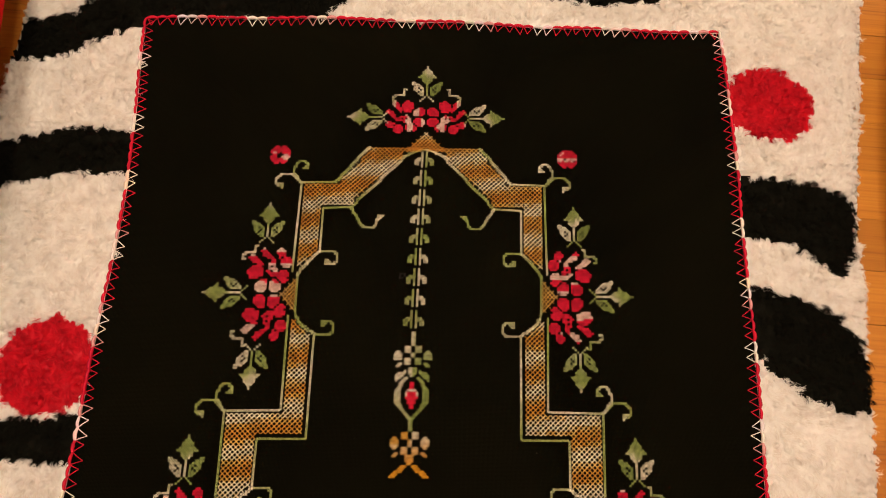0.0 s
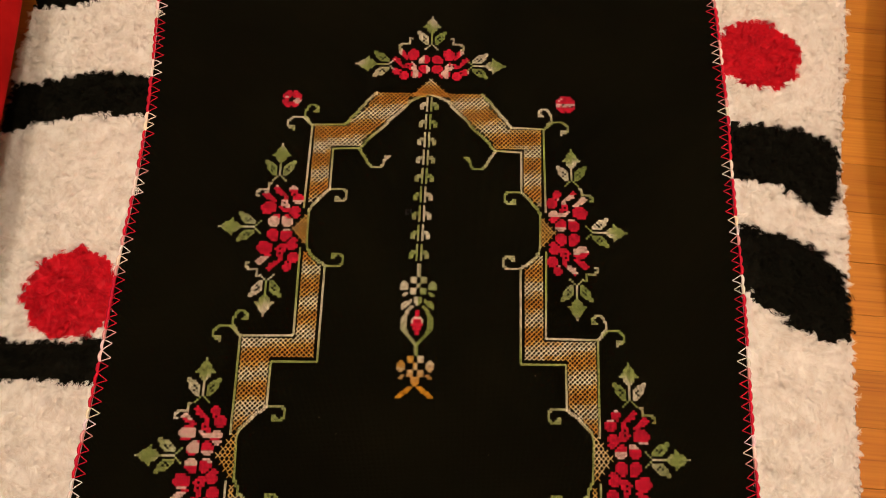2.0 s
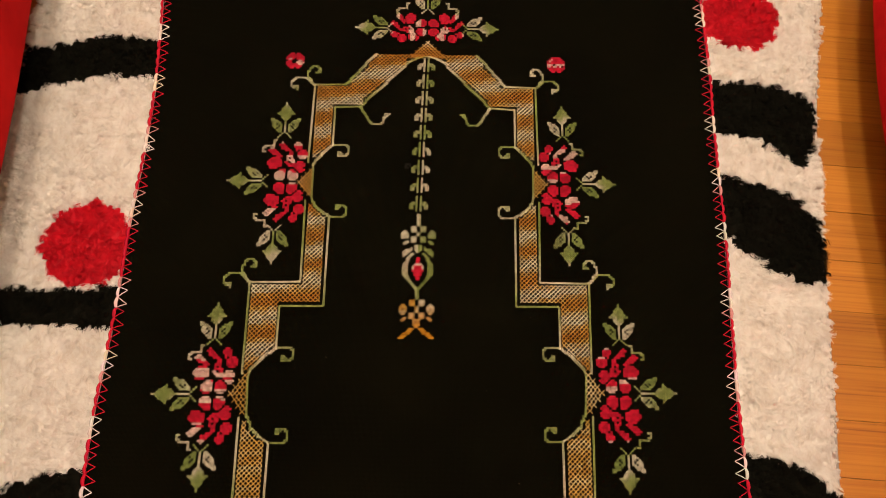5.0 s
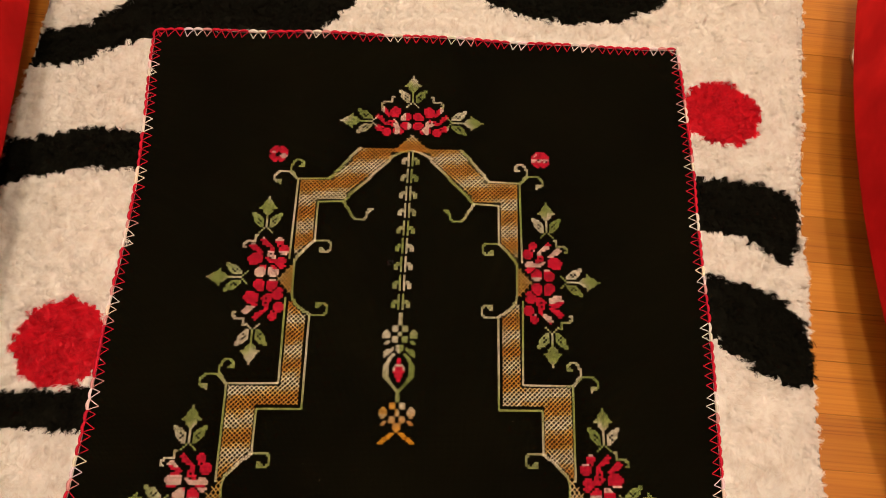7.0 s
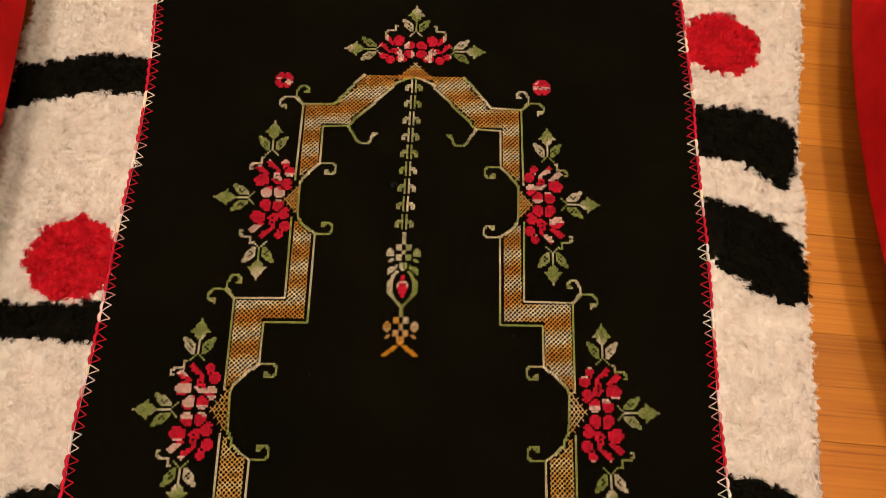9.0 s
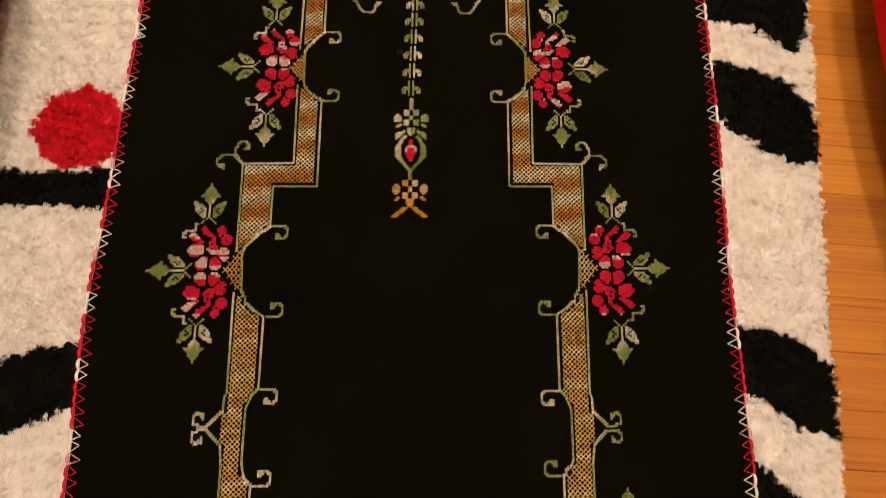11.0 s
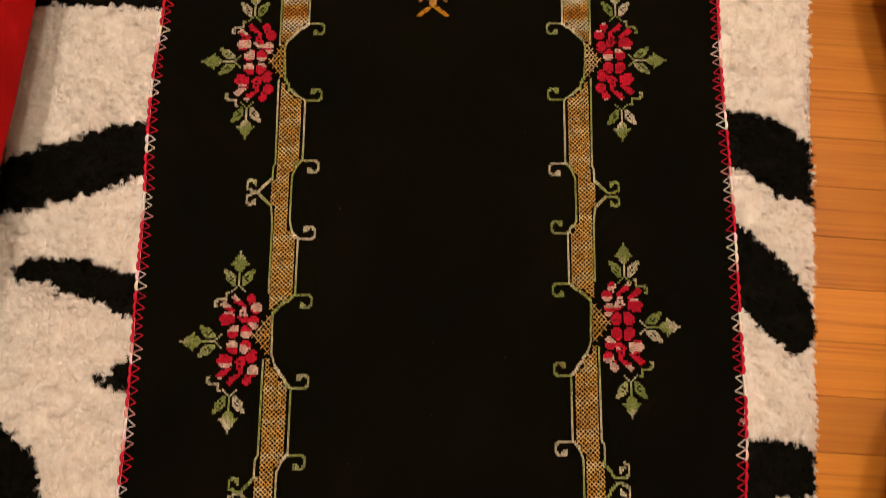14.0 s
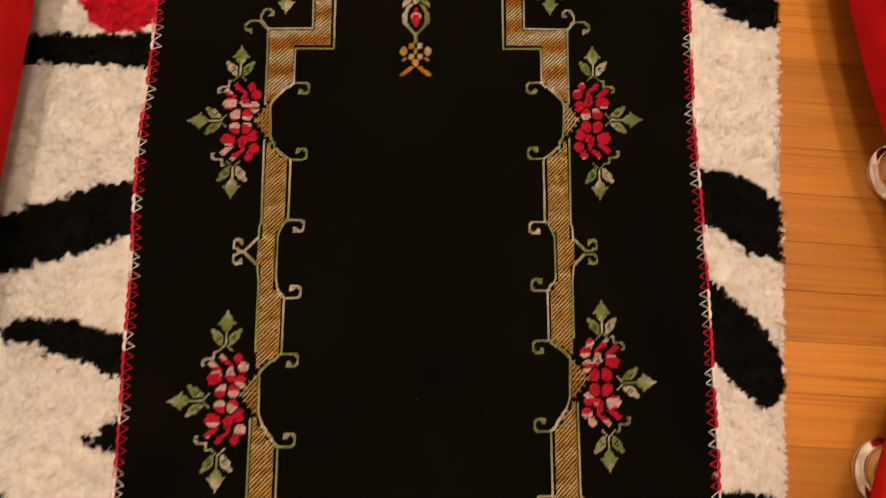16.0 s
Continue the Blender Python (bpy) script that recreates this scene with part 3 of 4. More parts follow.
# ---- crocheted edging ----
def tube(points, radius, col, store, sides=5):
    """A round cord along the points; radius: one number, or one for each point."""
    vs, fs, cs = store
    base = len(vs)
    n = len(points)
    for k, p in enumerate(points):
        a = Vector(points[max(0, k - 1)])
        b = Vector(points[min(n - 1, k + 1)])
        d = (b - a).normalized()
        across = d.cross(Vector((0, 0, 1))).normalized()
        up = across.cross(d)
        r = radius[k] if isinstance(radius, (list, tuple)) else radius
        for q in range(sides):
            t = 2 * math.pi * q / sides
            vs.append(tuple(Vector(p) + r * (math.cos(t) * across + math.sin(t) * up)))
            cs.append((*col, 1))
    for k in range(n - 1):
        for q in range(sides):
            r = (q + 1) % sides
            fs.append((base + k * sides + q, base + k * sides + r, base + (k + 1) * sides + r, base + (k + 1) * sides + q))


YARN_RED, YARN_WHITE = (0.42, 0.005, 0.025), (0.68, 0.59, 0.56)
edge_rng = random.Random(11)


def edging(label, along, inward, length):
    """Crochet: an open zigzag over the hem, and a chain of plump loops along it. The yarn turns from red to white and back."""
    store = ([], [], [])
    count = round(length / 0.0112)
    place3 = lambda u, v, h: (*lie(u, v), cloth_height(*lie(u, v)) + h)
    out = lambda p, d: (p[0] - inward[0] * d, p[1] - inward[1] * d)
    white, left = False, edge_rng.uniform(2, 5)
    tips = []
    for k in range(count + 1):
        m = along(min(1.0, max(0.0, (k + 0.5 + edge_rng.uniform(-0.22, 0.22)) / count)))
        deep = 0.0090 * edge_rng.uniform(0.82, 1.12)
        tips.append((m[0] + inward[0] * deep, m[1] + inward[1] * deep))
    for k in range(count):
        left -= 1
        if left < 0:
            white = not white
            left = edge_rng.uniform(1.2, 2.6) if white else edge_rng.uniform(3.0, 5.6)
        c = tuple(q * edge_rng.uniform(0.85, 1.1) for q in (YARN_WHITE if white else YARN_RED))
        if left < 0.4:
            c = tuple(0.6 * p + 0.4 * q for p, q in zip(YARN_RED, YARN_WHITE))
        a, b = along((k + 0.0) / count), along((k + 1.0) / count)
        for start, slack in ((a, 0.0006), (b, -0.0004)):
            o = out(start, 0.0012 + slack)
            mid = ((o[0] + tips[k][0]) / 2, (o[1] + tips[k][1]) / 2)
            tube([place3(*o, 0.0002), place3(*mid, 0.0012), place3(*tips[k], 0.0003)], [0.00055, 0.00048, 0.00042], c, store)
        plump = edge_rng.uniform(0.85, 1.2)
        pts, fat = [], []
        for s in range(7):
            t = -0.08 + 1.16 * s / 6
            bulge = math.sin(math.pi * s / 6)
            p = (a[0] + (b[0] - a[0]) * t, a[1] + (b[1] - a[1]) * t)
            o = out(p, 0.0008 + 0.0009 * bulge * edge_rng.uniform(0.7, 1.3))
            pts.append(place3(*o, 0.0006 + 0.0010 * bulge))
            fat.append((0.00085 + 0.00085 * bulge) * plump)
        tube(pts, fat, c, store, 7)
    raw("crochet_edging", store[0], store[1], THREAD, cloth, label, tones=store[2], smooth=True)


edging("red and white crocheted zigzag edging", lambda f: (side_left(f * 1.09), f * 1.09 - 0.0), (1, 0), 1.09)
edging("crocheted zigzag edging in red and white yarn", lambda f: (side_right(f * 1.108 - 0.018), f * 1.108 - 0.018), (-1, 0), 1.108)
edging("red and white zigzag edging, crocheted", lambda f: (-0.321 + 0.655 * f, end_top(-0.321 + 0.655 * f)), (0, -1), 0.655)
edging("zigzag edging crocheted in red and white", lambda f: (-0.324 + 0.652 * f, end_bottom(-0.324 + 0.652 * f)), (0, 1), 0.652)


# ---- shaggy rug ----
BLACK_STRIPES = []


def stripe(*stations):
    """A black stripe across the rug: stations of x, lower and upper border."""
    BLACK_STRIPES.append(np.array(stations))


stripe((-0.54, 1.02, 1.06), (-0.444, 1.031, 1.085), (-0.391, 1.037, 1.096), (-0.348, 1.062, 1.129), (-0.303, 1.083, 1.18), (-0.2, 1.10, 1.21), (-0.104, 1.096, 1.20), (-0.063, 1.137, 1.17), (-0.05, 1.16, 1.161))
stripe((-0.54, 0.845, 0.925), (-0.45, 0.868, 0.930), (-0.42, 0.881, 0.934), (-0.367, 0.892, 0.950), (-0.305, 0.896, 0.949), (-0.2, 0.89, 0.94))
stripe((-0.54, 0.60, 0.64), (-0.424, 0.599, 0.638), (-0.366, 0.597, 0.635), (-0.308, 0.593, 0.641), (-0.2, 0.59, 0.64))
stripe((-0.54, 0.335, 0.390), (-0.485, 0.348, 0.408), (-0.424, 0.354, 0.425), (-0.363, 0.373, 0.449), (-0.32, 0.392, 0.456), (-0.25, 0.40, 0.46))
stripe((-0.455, 0.281, 0.282), (-0.450, 0.273, 0.289), (-0.437, 0.270, 0.297), (-0.388, 0.257, 0.297), (-0.35, 0.240, 0.283), (-0.32, 0.226, 0.275), (-0.25, 0.2, 0.26))
stripe((-0.358, 0.162, 0.163), (-0.341, 0.154, 0.172), (-0.32, 0.150, 0.188), (-0.25, 0.14, 0.21))
stripe((-0.56, -0.2, 0.16), (-0.457, -0.2, 0.119), (-0.432, -0.2, 0.104), (-0.412, -0.2, 0.081), (-0.403, -0.19, 0.046), (-0.382, -0.18, 0.006), (-0.366, -0.17, -0.018), (-0.335, -0.15, -0.06), (-0.31, -0.12, -0.10))
stripe((0.09, 1.19, 1.20), (0.113, 1.15, 1.22), (0.164, 1.13, 1.23), (0.216, 1.121, 1.24), (0.291, 1.128, 1.23), (0.347, 1.156, 1.2), (0.37, 1.19, 1.195))
stripe((0.28, 0.86, 0.92), (0.353, 0.838, 0.904), (0.406, 0.825, 0.900), (0.43, 0.810, 0.897), (0.453, 0.790, 0.892), (0.463, 0.790, 0.886), (0.476, 0.812, 0.880), (0.484, 0.86, 0.870))
stripe((0.28, 0.75, 0.79), (0.352, 0.711, 0.776), (0.375, 0.688, 0.772), (0.409, 0.659, 0.765), (0.442, 0.649, 0.750), (0.464, 0.647, 0.724), (0.474, 0.655, 0.69))
stripe((0.28, 0.44, 0.48), (0.346, 0.400, 0.467), (0.367, 0.383, 0.463), (0.398, 0.359, 0.453), (0.42, 0.352, 0.440), (0.442, 0.352, 0.420))
stripe((0.28, 0.32, 0.38), (0.343, 0.232, 0.337), (0.361, 0.213, 0.315), (0.378, 0.197, 0.297), (0.393, 0.181, 0.283), (0.412, 0.187, 0.256), (0.424, 0.2, 0.235))
stripe((0.26, 0.03, 0.09), (0.332, 0.027, 0.090), (0.357, 0.030, 0.092), (0.388, 0.030, 0.086), (0.408, 0.030, 0.075))
stripe((0.25, -0.03, -0.02), (0.30, -0.06, 0.0), (0.326, -0.08, 0.001), (0.349, -0.1, -0.016), (0.385, -0.12, -0.04), (0.41, -0.12, -0.06))
RED_DOTS = ((0.408, 0.993, 0.049, 0.047), (-0.350, 0.688, 0.048, 0.049), (-0.2765, 0.019, 0.047, 0.047), (-0.089, -0.072, 0.047, 0.046))
RUG_Y = (-0.36, 1.62)


def rug_left(y):
    return -0.511 + 0.055 * y


def rug_right(y):
    return 0.4045 + 0.100 * y + 0.017 * np.maximum(0, y - 0.84) / 0.2


def tone_of(x, y):
    """0 white, 1 black, 2 red, for arrays of places."""
    wob = 0.0010 * np.sin(x * 210 + 3 * np.sin(y * 140)) + 0.0009 * np.sin(y * 270 + x * 130)
    tone = np.zeros(len(x), int)
    for st in BLACK_STRIPES:
        low, high = np.interp(x, st[:, 0], st[:, 1]), np.interp(x, st[:, 0], st[:, 2])
        tone[(x >= st[0, 0]) & (x <= st[-1, 0]) & (y + wob > low) & (y + wob < high)] = 1
    for cx, cy, rx, ry in RED_DOTS:
        tone[((x - cx + wob) / rx) ** 2 + ((y - cy + wob) / ry) ** 2 < 1] = 2
    return tone


rug = tagged(new("shaggy_rug"), "shaggy white rug with black zebra stripes and red dots", "rug")
# dense ground of the pile, with the same pattern
STEP_M = 0.006
ny = int((RUG_Y[1] - RUG_Y[0]) / STEP_M)
nx = 170
gy = RUG_Y[0] + np.arange(ny + 1) / ny * (RUG_Y[1] - RUG_Y[0])
fx = np.arange(nx + 1) / nx
GX = rug_left(gy)[:, None] + (rug_right(gy) - rug_left(gy))[:, None] * fx[None]
GY = np.repeat(gy[:, None], nx + 1, 1)
edge_fall = np.minimum(np.minimum(fx, 1 - fx) * 0.95, 0.012)[None] / 0.012
GZ = 0.012 + 0.0155 * edge_fall + np.random.uniform(-0.0008, 0.0008, GX.shape)
n_top = GX.size
pts = np.concatenate([np.stack([GX, GY, GZ], -1).reshape(-1, 3), np.stack([GX, GY, 0 * GZ + 0.001], -1).reshape(-1, 3)])
q = (np.arange(ny)[:, None] * (nx + 1) + np.arange(nx)[None]).ravel()
top_faces = np.stack([q, q + 1, q + nx + 2, q + nx + 1], -1)
mid_x = pts[top_faces].mean(1)
ground_tone = tone_of(mid_x[:, 0], mid_x[:, 1])
ring = list(range(nx + 1)) + [(j + 1) * (nx + 1) - 1 for j in range(1, ny + 1)] + [ny * (nx + 1) + i for i in range(nx - 1, -1, -1)] + [j * (nx + 1) for j in range(ny - 1, 0, -1)]
walls = [(a, a + n_top, b + n_top, b) for a, b in zip(ring, ring[1:] + ring[:1])]
bottom = [tuple(n_top + k for k in reversed(ring))]
raw("pile_ground", pts.tolist(), top_faces.tolist() + walls + bottom, [WHITE_PILE, BLACK_PILE, RED_PILE], rug, face_mats=ground_tone.tolist() + [0] * (len(walls) + 1))

BINDING, _, _b = material("rug_binding")
_b.inputs["Base Color"].default_value = (0.40, 0.37, 0.33, 1)
_b.inputs["Roughness"].default_value = 0.85
for edge in (rug_left, rug_right):
    store = ([], [], [])
    ys = np.linspace(RUG_Y[0], RUG_Y[1], 120)
    tube([(float(edge(b)) + 0.0006 * math.sin(b * 400), float(b), 0.0065) for b in ys], 0.0055, (0.4, 0.4, 0.4), store, 8)
    raw("binding", store[0], store[1], BINDING, rug, "grey bound side edge", smooth=True)

# the yarn: soft pointed locks that lie over, with loose fibres between them
rng = np.random.default_rng(5)


def roots(space, spread, y0=RUG_Y[0], y1=RUG_Y[1]):
    cx = np.arange(-0.56, 0.62, space)
    cy = np.arange(y0, y1, space)
    x, y = [a.ravel() for a in np.meshgrid(cx, cy)]
    x = x + rng.uniform(-spread, spread, x.size) * space
    y = y + rng.uniform(-spread, spread, y.size) * space
    keep = (x > rug_left(y) + 0.002) & (x < rug_right(y) - 0.002)
    u = (x + 0.003 - 0.022 * y) / (1 + 0.02 * (y - 0.53))
    gap = np.maximum(np.maximum(side_left(y) - 0.002 - u, u - side_right(y) - 0.002), np.maximum(end_bottom(u) - 0.002 - y, y - 1.093))
    keep &= gap > -0.004
    return x[keep], y[keep], gap[keep]


def lie_of_pile(x, y, gap):
    """Which way the pile lies over, and how high it stands, at each root."""
    turn = -1.35 + 0.5 * (x < 0) + 0.75 * np.sin(x * 21 + 2 * np.sin(y * 15)) + 0.65 * np.sin(y * 24 + 3 * np.sin(x * 14)) + rng.normal(0, 0.38, x.size)
    turn = np.where((y > 1.08) & (gap < 0.016) & (np.abs(x) < 0.34), 1.5 + rng.normal(0, 0.5, x.size), turn)
    swell = np.array([1.7 * noise.noise(Vector((a * 56, b * 56, 2.0))) + 0.9 * noise.noise(Vector((a * 118, b * 118, 5.0))) for a, b in zip(x.tolist(), y.tolist())])
    tall = np.clip(0.0087 + 0.0050 * swell + rng.uniform(-0.0005, 0.0005, x.size), 0.0042, 0.0135)
    return turn, tall


def locks(space, half, reach_range, rows, flat):
    """Pointed locks, each a bent leaf with a raised middle: vertices and the tone under the root."""
    x, y, gap = roots(space, 0.6)
    turn, tall = lie_of_pile(x, y, gap)
    n = x.size
    low = np.clip(gap / 0.010, 0.5, 1.0)
    inset = np.minimum(x - rug_left(y), rug_right(y) - x)
    hem = np.clip(inset / 0.012, 0, 1)
    reach = rng.uniform(reach_range[0], reach_range[1], n) * (0.5 + 0.5 * low) * (0.25 + 0.75 * hem)
    tone = tone_of(x + np.cos(turn) * reach * 0.7, y + np.sin(turn) * reach * 0.7)
    high = tall * low * rng.uniform(0.42, 0.60, n)
    root = 0.0240 - 0.011 * np.clip(1 - inset / 0.010, 0, 1)
    wide = half * rng.uniform(0.6, 1.3, n)
    bend = rng.normal(0, 0.35, n)
    s = np.linspace(0, 1, rows)
    shape = (0.55 + 0.9 * np.sin(np.pi * s ** 0.8) * 0.6) * (1 - s ** 3) + 0.10
    rise = np.sin(np.minimum(1.0, s * 1.55 + 0.05) * math.pi / 2) - flat * np.clip(s - 0.45, 0, 1) ** 1.5
    way = turn[:, None] + bend[:, None] * s
    px = x[:, None] + np.cos(way) * reach[:, None] * s
    py = y[:, None] + np.sin(way) * reach[:, None] * s
    pz = root[:, None] + high[:, None] * rise
    ox, oy = -np.sin(way) * wide[:, None] * shape, np.cos(way) * wide[:, None] * shape
    crown = wide[:, None] * shape * 0.28
    v = np.stack([np.stack([px + ox, py + oy, pz - crown], -1), np.stack([px, py, pz], -1), np.stack([px - ox, py - oy, pz - crown], -1)], 2)
    return v.reshape(n, rows * 3, 3), tone


def sheet_faces(n, rows, across):
    one = np.array([[r * across + c, r * across + c + 1, (r + 1) * across + c + 1, (r + 1) * across + c] for r in range(rows - 1) for c in range(across - 1)])
    return ((np.arange(n) * rows * across)[:, None, None] + one[None]).reshape(-1, 4)


def fibres(space, per, half, y0, y1):
    """Bundles of fine fibres: each bundle is one lock, rounded across and gathered towards its tip."""
    x, y, gap = roots(space, 0.6, y0, y1)
    turn, tall = lie_of_pile(x, y, gap)
    m = x.size
    far = rng.uniform(0.0065, 0.0125, m)
    bend = rng.normal(0, 0.5, m)
    girth = half * rng.uniform(0.75, 1.3, m)
    lift = rng.uniform(0.9, 1.12, m)
    x, y, gap, turn, tall, far, bend, girth, lift = (np.repeat(a, per) for a in (x, y, gap, turn, tall, far, bend, girth, lift))
    n = m * per
    tone = tone_of(x + np.cos(turn) * far * 0.7, y + np.sin(turn) * far * 0.7)
    off = rng.uniform(-1, 1, n)
    start = rng.uniform(-0.0016, 0.0016, n)
    low = np.clip(gap / 0.010, 0.5, 1.0)
    inset = np.minimum(x - rug_left(y), rug_right(y) - x)
    hem = np.clip(inset / 0.012, 0, 1)
    reach = far * rng.uniform(0.7, 1.1, n) * (0.5 + 0.5 * low) * (0.25 + 0.75 * hem)
    high = tall * low * lift * (1.0 - 0.28 * off ** 2) * rng.uniform(0.9, 1.05, n)
    root = 0.0240 - 0.011 * np.clip(1 - inset / 0.010, 0, 1)
    wide = rng.uniform(0.00014, 0.00030, n)
    stray = rng.normal(0, 0.20, n)
    s = np.array([0.0, 0.5, 1.0])
    way = (turn + stray)[:, None] + bend[:, None] * s
    aside = (off * girth * (0.4 + 0.6 * hem))[:, None] * np.array([0.8, 1.0, 0.35])
    px = x[:, None] + np.cos(way) * (reach[:, None] * s + start[:, None]) - np.sin(way) * aside
    py = y[:, None] + np.sin(way) * (reach[:, None] * s + start[:, None]) + np.cos(way) * aside
    pz = root[:, None] + high[:, None] * np.array([0.25, 1.0, 0.78])
    tilt = off * 0.42 + rng.normal(0, 0.16, n)
    w = wide[:, None] * np.array([1.0, 1.0, 0.6])
    ox, oy, oz = -np.sin(way) * w * np.cos(tilt)[:, None], np.cos(way) * w * np.cos(tilt)[:, None], -w * np.sin(tilt)[:, None]
    v = np.stack([np.stack([px - ox, py - oy, pz - oz], -1), np.stack([px + ox, py + oy, pz + oz], -1)], 2)
    return v.reshape(n, 6, 3), tone


full_v, full_tone = locks(0.0055, 0.0024, (0.0060, 0.0110), 4, 0.40)
fine_v, fine_tone = fibres(0.0052, 24, 0.0026, -0.10, 1.27)


def fast_mesh(name, v, f, mat, parent, label):
    me = bpy.data.meshes.new(name)
    me.vertices.add(len(v))
    me.vertices.foreach_set("co", v.astype(np.float32).ravel())
    me.loops.add(f.size)
    me.loops.foreach_set("vertex_index", f.astype(np.int32).ravel())
    me.polygons.add(len(f))
    me.polygons.foreach_set("loop_start", np.arange(len(f), dtype=np.int32) * 4)
    me.polygons.foreach_set("use_smooth", np.ones(len(f), bool))
    me.update(calc_edges=True)
    me.materials.append(mat)
    ob = new(name, me)
    ob.parent = parent
    return tagged(ob, label, kind="stuff")


for tone, name, mat, label in ((0, "white_pile", WHITE_PILE, "long soft white yarn pile"), (1, "black_pile", BLACK_PILE, "long black yarn pile of the zebra stripes"), (2, "red_pile", RED_PILE, "bright red yarn pile of the dots")):
    a, b = full_v[full_tone == tone], fine_v[fine_tone == tone]
    v = np.concatenate([a.reshape(-1, 3), b.reshape(-1, 3)])
    f = np.concatenate([sheet_faces(len(a), 4, 3), a.shape[0] * 12 + sheet_faces(len(b), 3, 2)])
    fast_mesh(name, v, f, mat, rug, label)


# ---- red upholstered seats ----
def cushion_block(outline, z0, z1, soft):
    """A padded block over a plan outline, with rounded lower and upper edges."""
    bm = bmesh.new()
    mid = sum((Vector(p) for p in outline), Vector((0, 0))) / len(outline)
    levels = []
    for k in range(7):
        a = math.pi / 2 * k / 6
        levels.append((soft * (1 - math.sin(a)), z0 + soft * (1 - math.cos(a))))
    levels += [(r, z1 - (z - z0)) for r, z in reversed(levels)]
    rings = []
    for inset, z in levels:
        row = []
        for p in outline:
            d = Vector(p) - mid
            d = d * (1 - inset / max(0.05, d.length))
            row.append(bm.verts.new((mid.x + d.x, mid.y + d.y, z)))
        rings.append(row)
    n = len(outline)
    for a, b in zip(rings, rings[1:]):
        for k in range(n):
            bm.faces.new((a[k], a[(k + 1) % n], b[(k + 1) % n], b[k])).smooth = True
    bm.faces.new(rings[-1])
    bm.faces.new(list(reversed(rings[0])))
    return bm


def bowed_plan(half, deep, bow, corner):
    """Plan of a seat whose front, at x = 0, bows outwards; corners rounded."""
    pts = []
    front = [(bow * (y / half) ** 2, y) for y in np.linspace(-half + corner, half - corner, 25)]
    pts += [(x, -y) for x, y in front]
    x_end = bow * ((half - corner) / half) ** 2
    for k in range(1, 9):
        a = math.pi / 2 * k / 8
        pts.append((x_end + corner * (1 - math.cos(a)) * 1.2, -half + corner - corner * math.sin(a)))
    for k in range(9):
        a = math.pi / 2 * k / 8
        pts.append((deep - corner + corner * math.sin(a), -half + corner * (1 - math.cos(a))))
    for x, y in list(reversed(pts[25:])):
        pts.append((x, -y))
    return pts


CUP_PROFILE = [(0.036, 0.0), (0.041, 0.002), (0.042, 0.006), (0.040, 0.010), (0.034, 0.013), (0.031, 0.016), (0.032, 0.019), (0.033, 0.024), (0.026, 0.034), (0.0235, 0.040)]


def seat(plan, feet, label, low=0.075):
    ob = tagged(new("upholstered_seat"), label, "seat", "red velvet seats round the rug")
    part("base", cushion_block(plan, low, 0.33, 0.020), VELVET, ob)
    mid = sum((Vector(p) for p in plan), Vector((0, 0))) / len(plan)
    inner = [tuple(mid + (Vector(p) - mid) * 0.985) for p in plan]
    part("seat_cushion", cushion_block(inner, 0.332, 0.45, 0.045), VELVET, ob)
    for x, y in feet:
        leg = part("leg", lathe([(0.0215, 0.030), (0.0215, low - 0.004), (0.030, low), (0.030, low + 0.010)]), CHROME, ob, "short polished chrome leg")
        leg.location = (x, y, 0.0)
        part("foot_cup", lathe(CUP_PROFILE), CHROME, leg, "flared round chrome foot")
    return ob


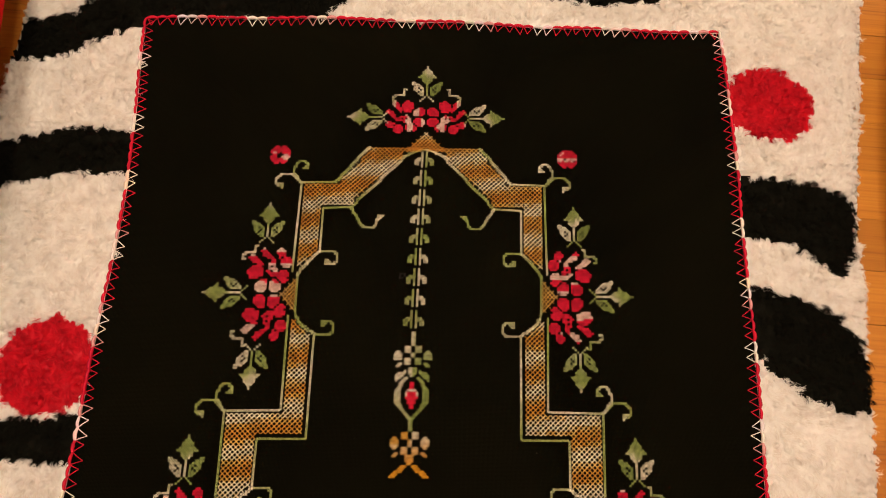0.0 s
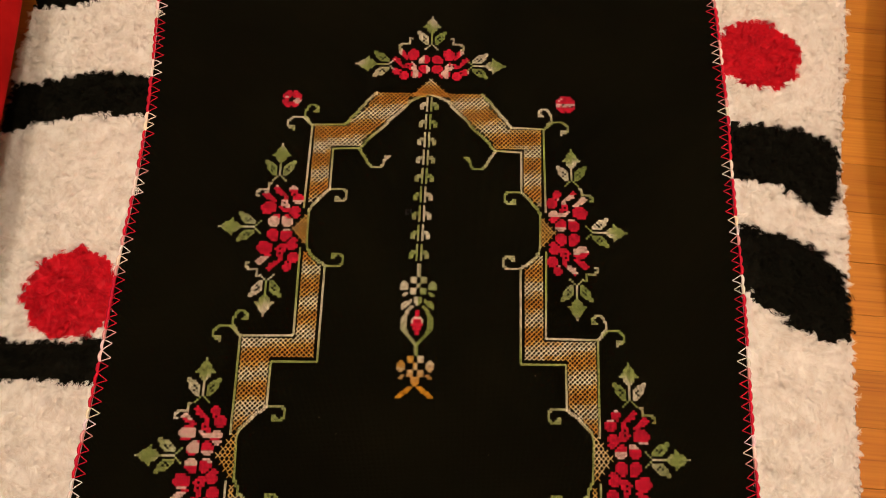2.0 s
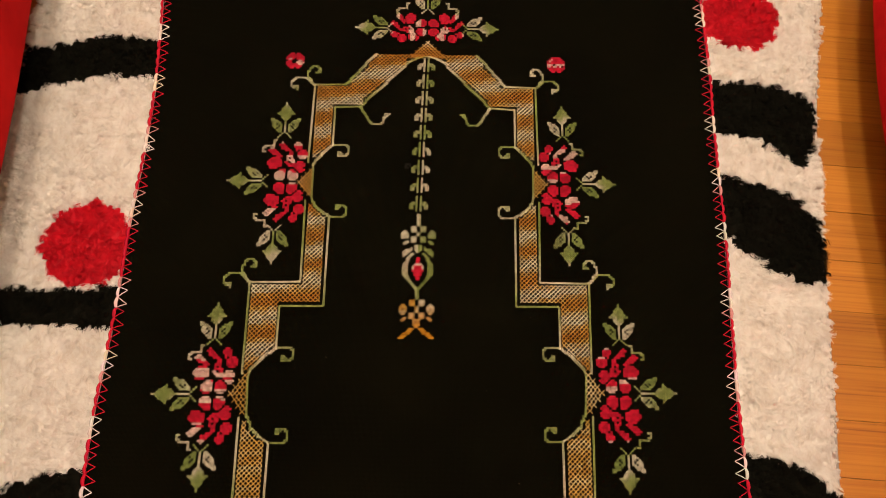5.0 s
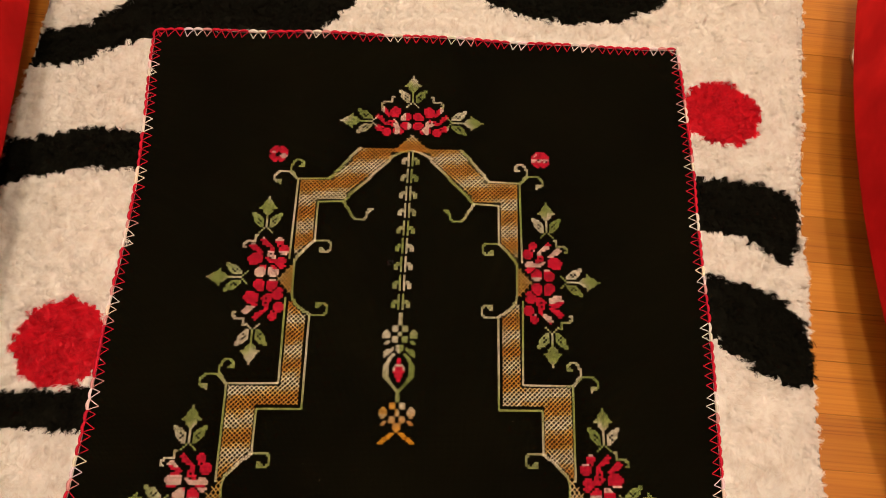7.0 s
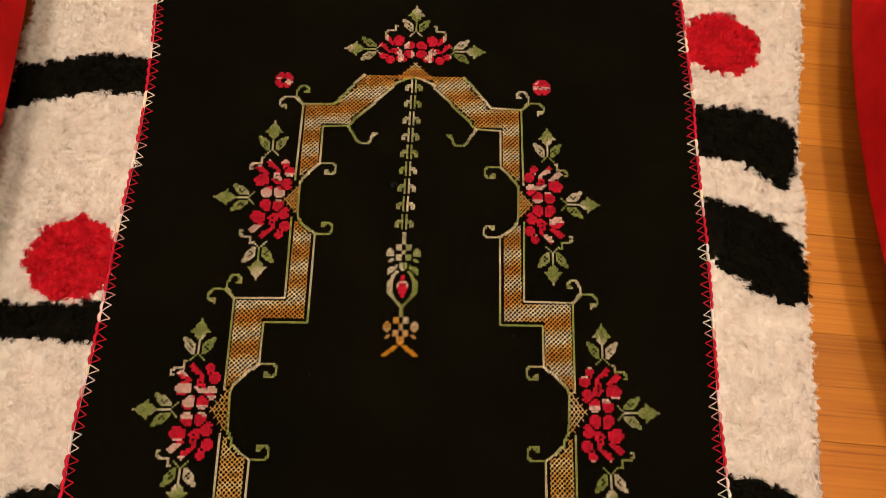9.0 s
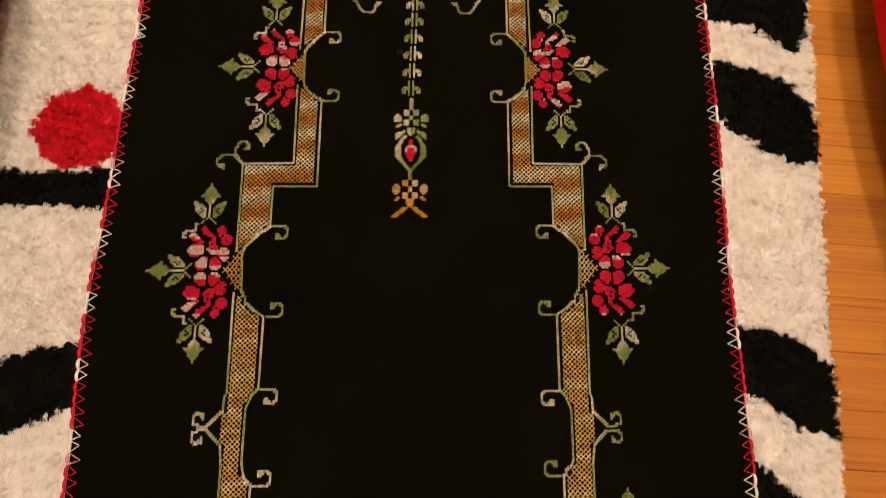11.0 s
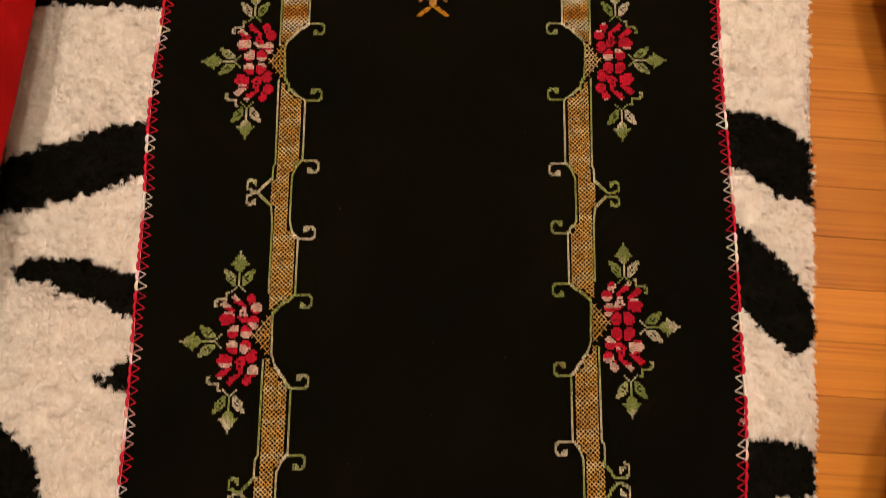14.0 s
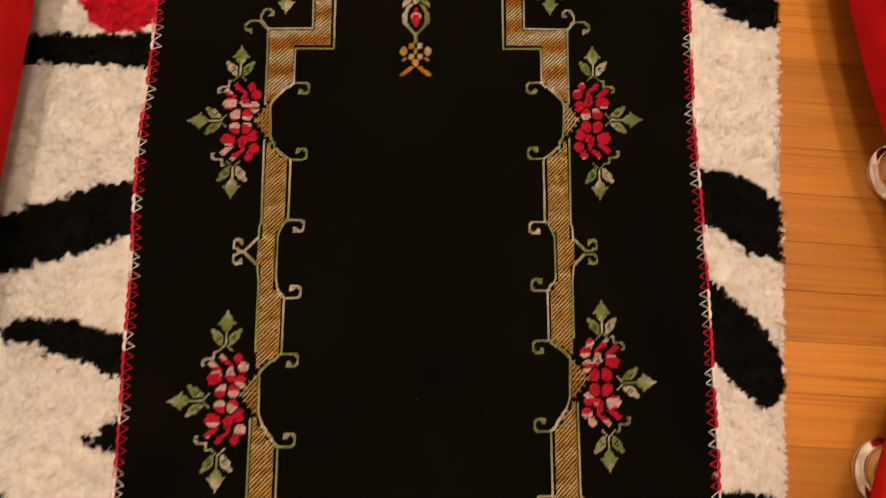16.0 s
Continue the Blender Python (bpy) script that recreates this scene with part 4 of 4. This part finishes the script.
bowed = bowed_plan(0.505, 0.74, 0.092, 0.06)
first = seat(bowed_plan(0.475, 0.74, 0.085, 0.06), [(0.133, 0.363), (0.091, -0.270), (0.566, 0.315), (0.566, -0.285)], "bow-fronted red velvet seat on polished chrome feet")
first.matrix_basis = pose(0.520, 0.735, 0, 0, 0, 0)
second = seat(bowed, [(0.116, 0.380), (0.123, -0.267), (0.565, 0.368), (0.565, -0.267)], "red velvet seat with a bowed front and chrome feet")
second.matrix_basis = pose(0.3745, -0.254, 0, 0, 0, -8)
long_plan = [(-x, y) for x, y in reversed(bowed_plan(0.93, 0.8, 0.127, 0.05))]
sofa = seat(long_plan, [(-0.25, 0.70), (-0.25, -0.70), (-0.68, 0.78), (-0.68, -0.78)], "long red velvet sofa seat beside the rug", 0.098)
sofa.matrix_basis = pose(-0.4075, 0.81, 0, 0, 0, 0)


# ---- floor of planks ----
floor = tagged(part("floor", box(bmesh.new(), X0 - 0.3, Y0 - 0.3, -0.08, X1 + 0.3, Y1 + 0.3, -0.016), JOINT), "orange lacquered pine plank floor", "floor", kind="structure")


def plank_mesh(length, width):
    bm = box(bmesh.new(), -length / 2, -width / 2, -0.0155, length / 2, width / 2, 0.0)
    top = [e for e in bm.edges if all(abs(v.co.z) < 1e-6 for v in e.verts)]
    bmesh.ops.bevel(bm, geom=top, offset=0.0003, segments=1, affect="EDGES")
    me = bpy.data.meshes.new("plank")
    bm.to_mesh(me)
    bm.free()
    me.materials.append(WOOD)
    return me


WIDE = 0.0612
turn = Matrix.Rotation(PLANK_TURN, 4, "Z")
ux, uy = math.cos(PLANK_TURN), math.sin(PLANK_TURN)
lengths = {"short": 1.0, "mid": 1.3, "long": 1.9, "tail": 1.62, "rest": 1.32}
# two widths of joint, tight and open
meshes = {(key, tight): plank_mesh(ln - 0.0006, WIDE - (0.0002 if tight else 0.0006)) for key, ln in lengths.items() for tight in (True, False)}
laying = random.Random(3)
for r in range(-31, 43):
    # one joint passes through (0.46, 0.136)
    up = WIDE * (r + 0.5)
    s = -2.60 + laying.uniform(-0.12, 0.12)
    tight = laying.random() < 0.55
    for key in (("short", "long", "tail") if r % 2 else ("mid", "long", "rest")):
        along = s + lengths[key] / 2
        ob = bpy.data.objects.new("plank", meshes[key, tight])
        scene.collection.objects.link(ob)
        ob.parent = floor
        ob.matrix_basis = Matrix.Translation((0.46 + along * ux - up * uy, 0.136 + along * uy + up * ux, 0)) @ turn
        s += lengths[key]
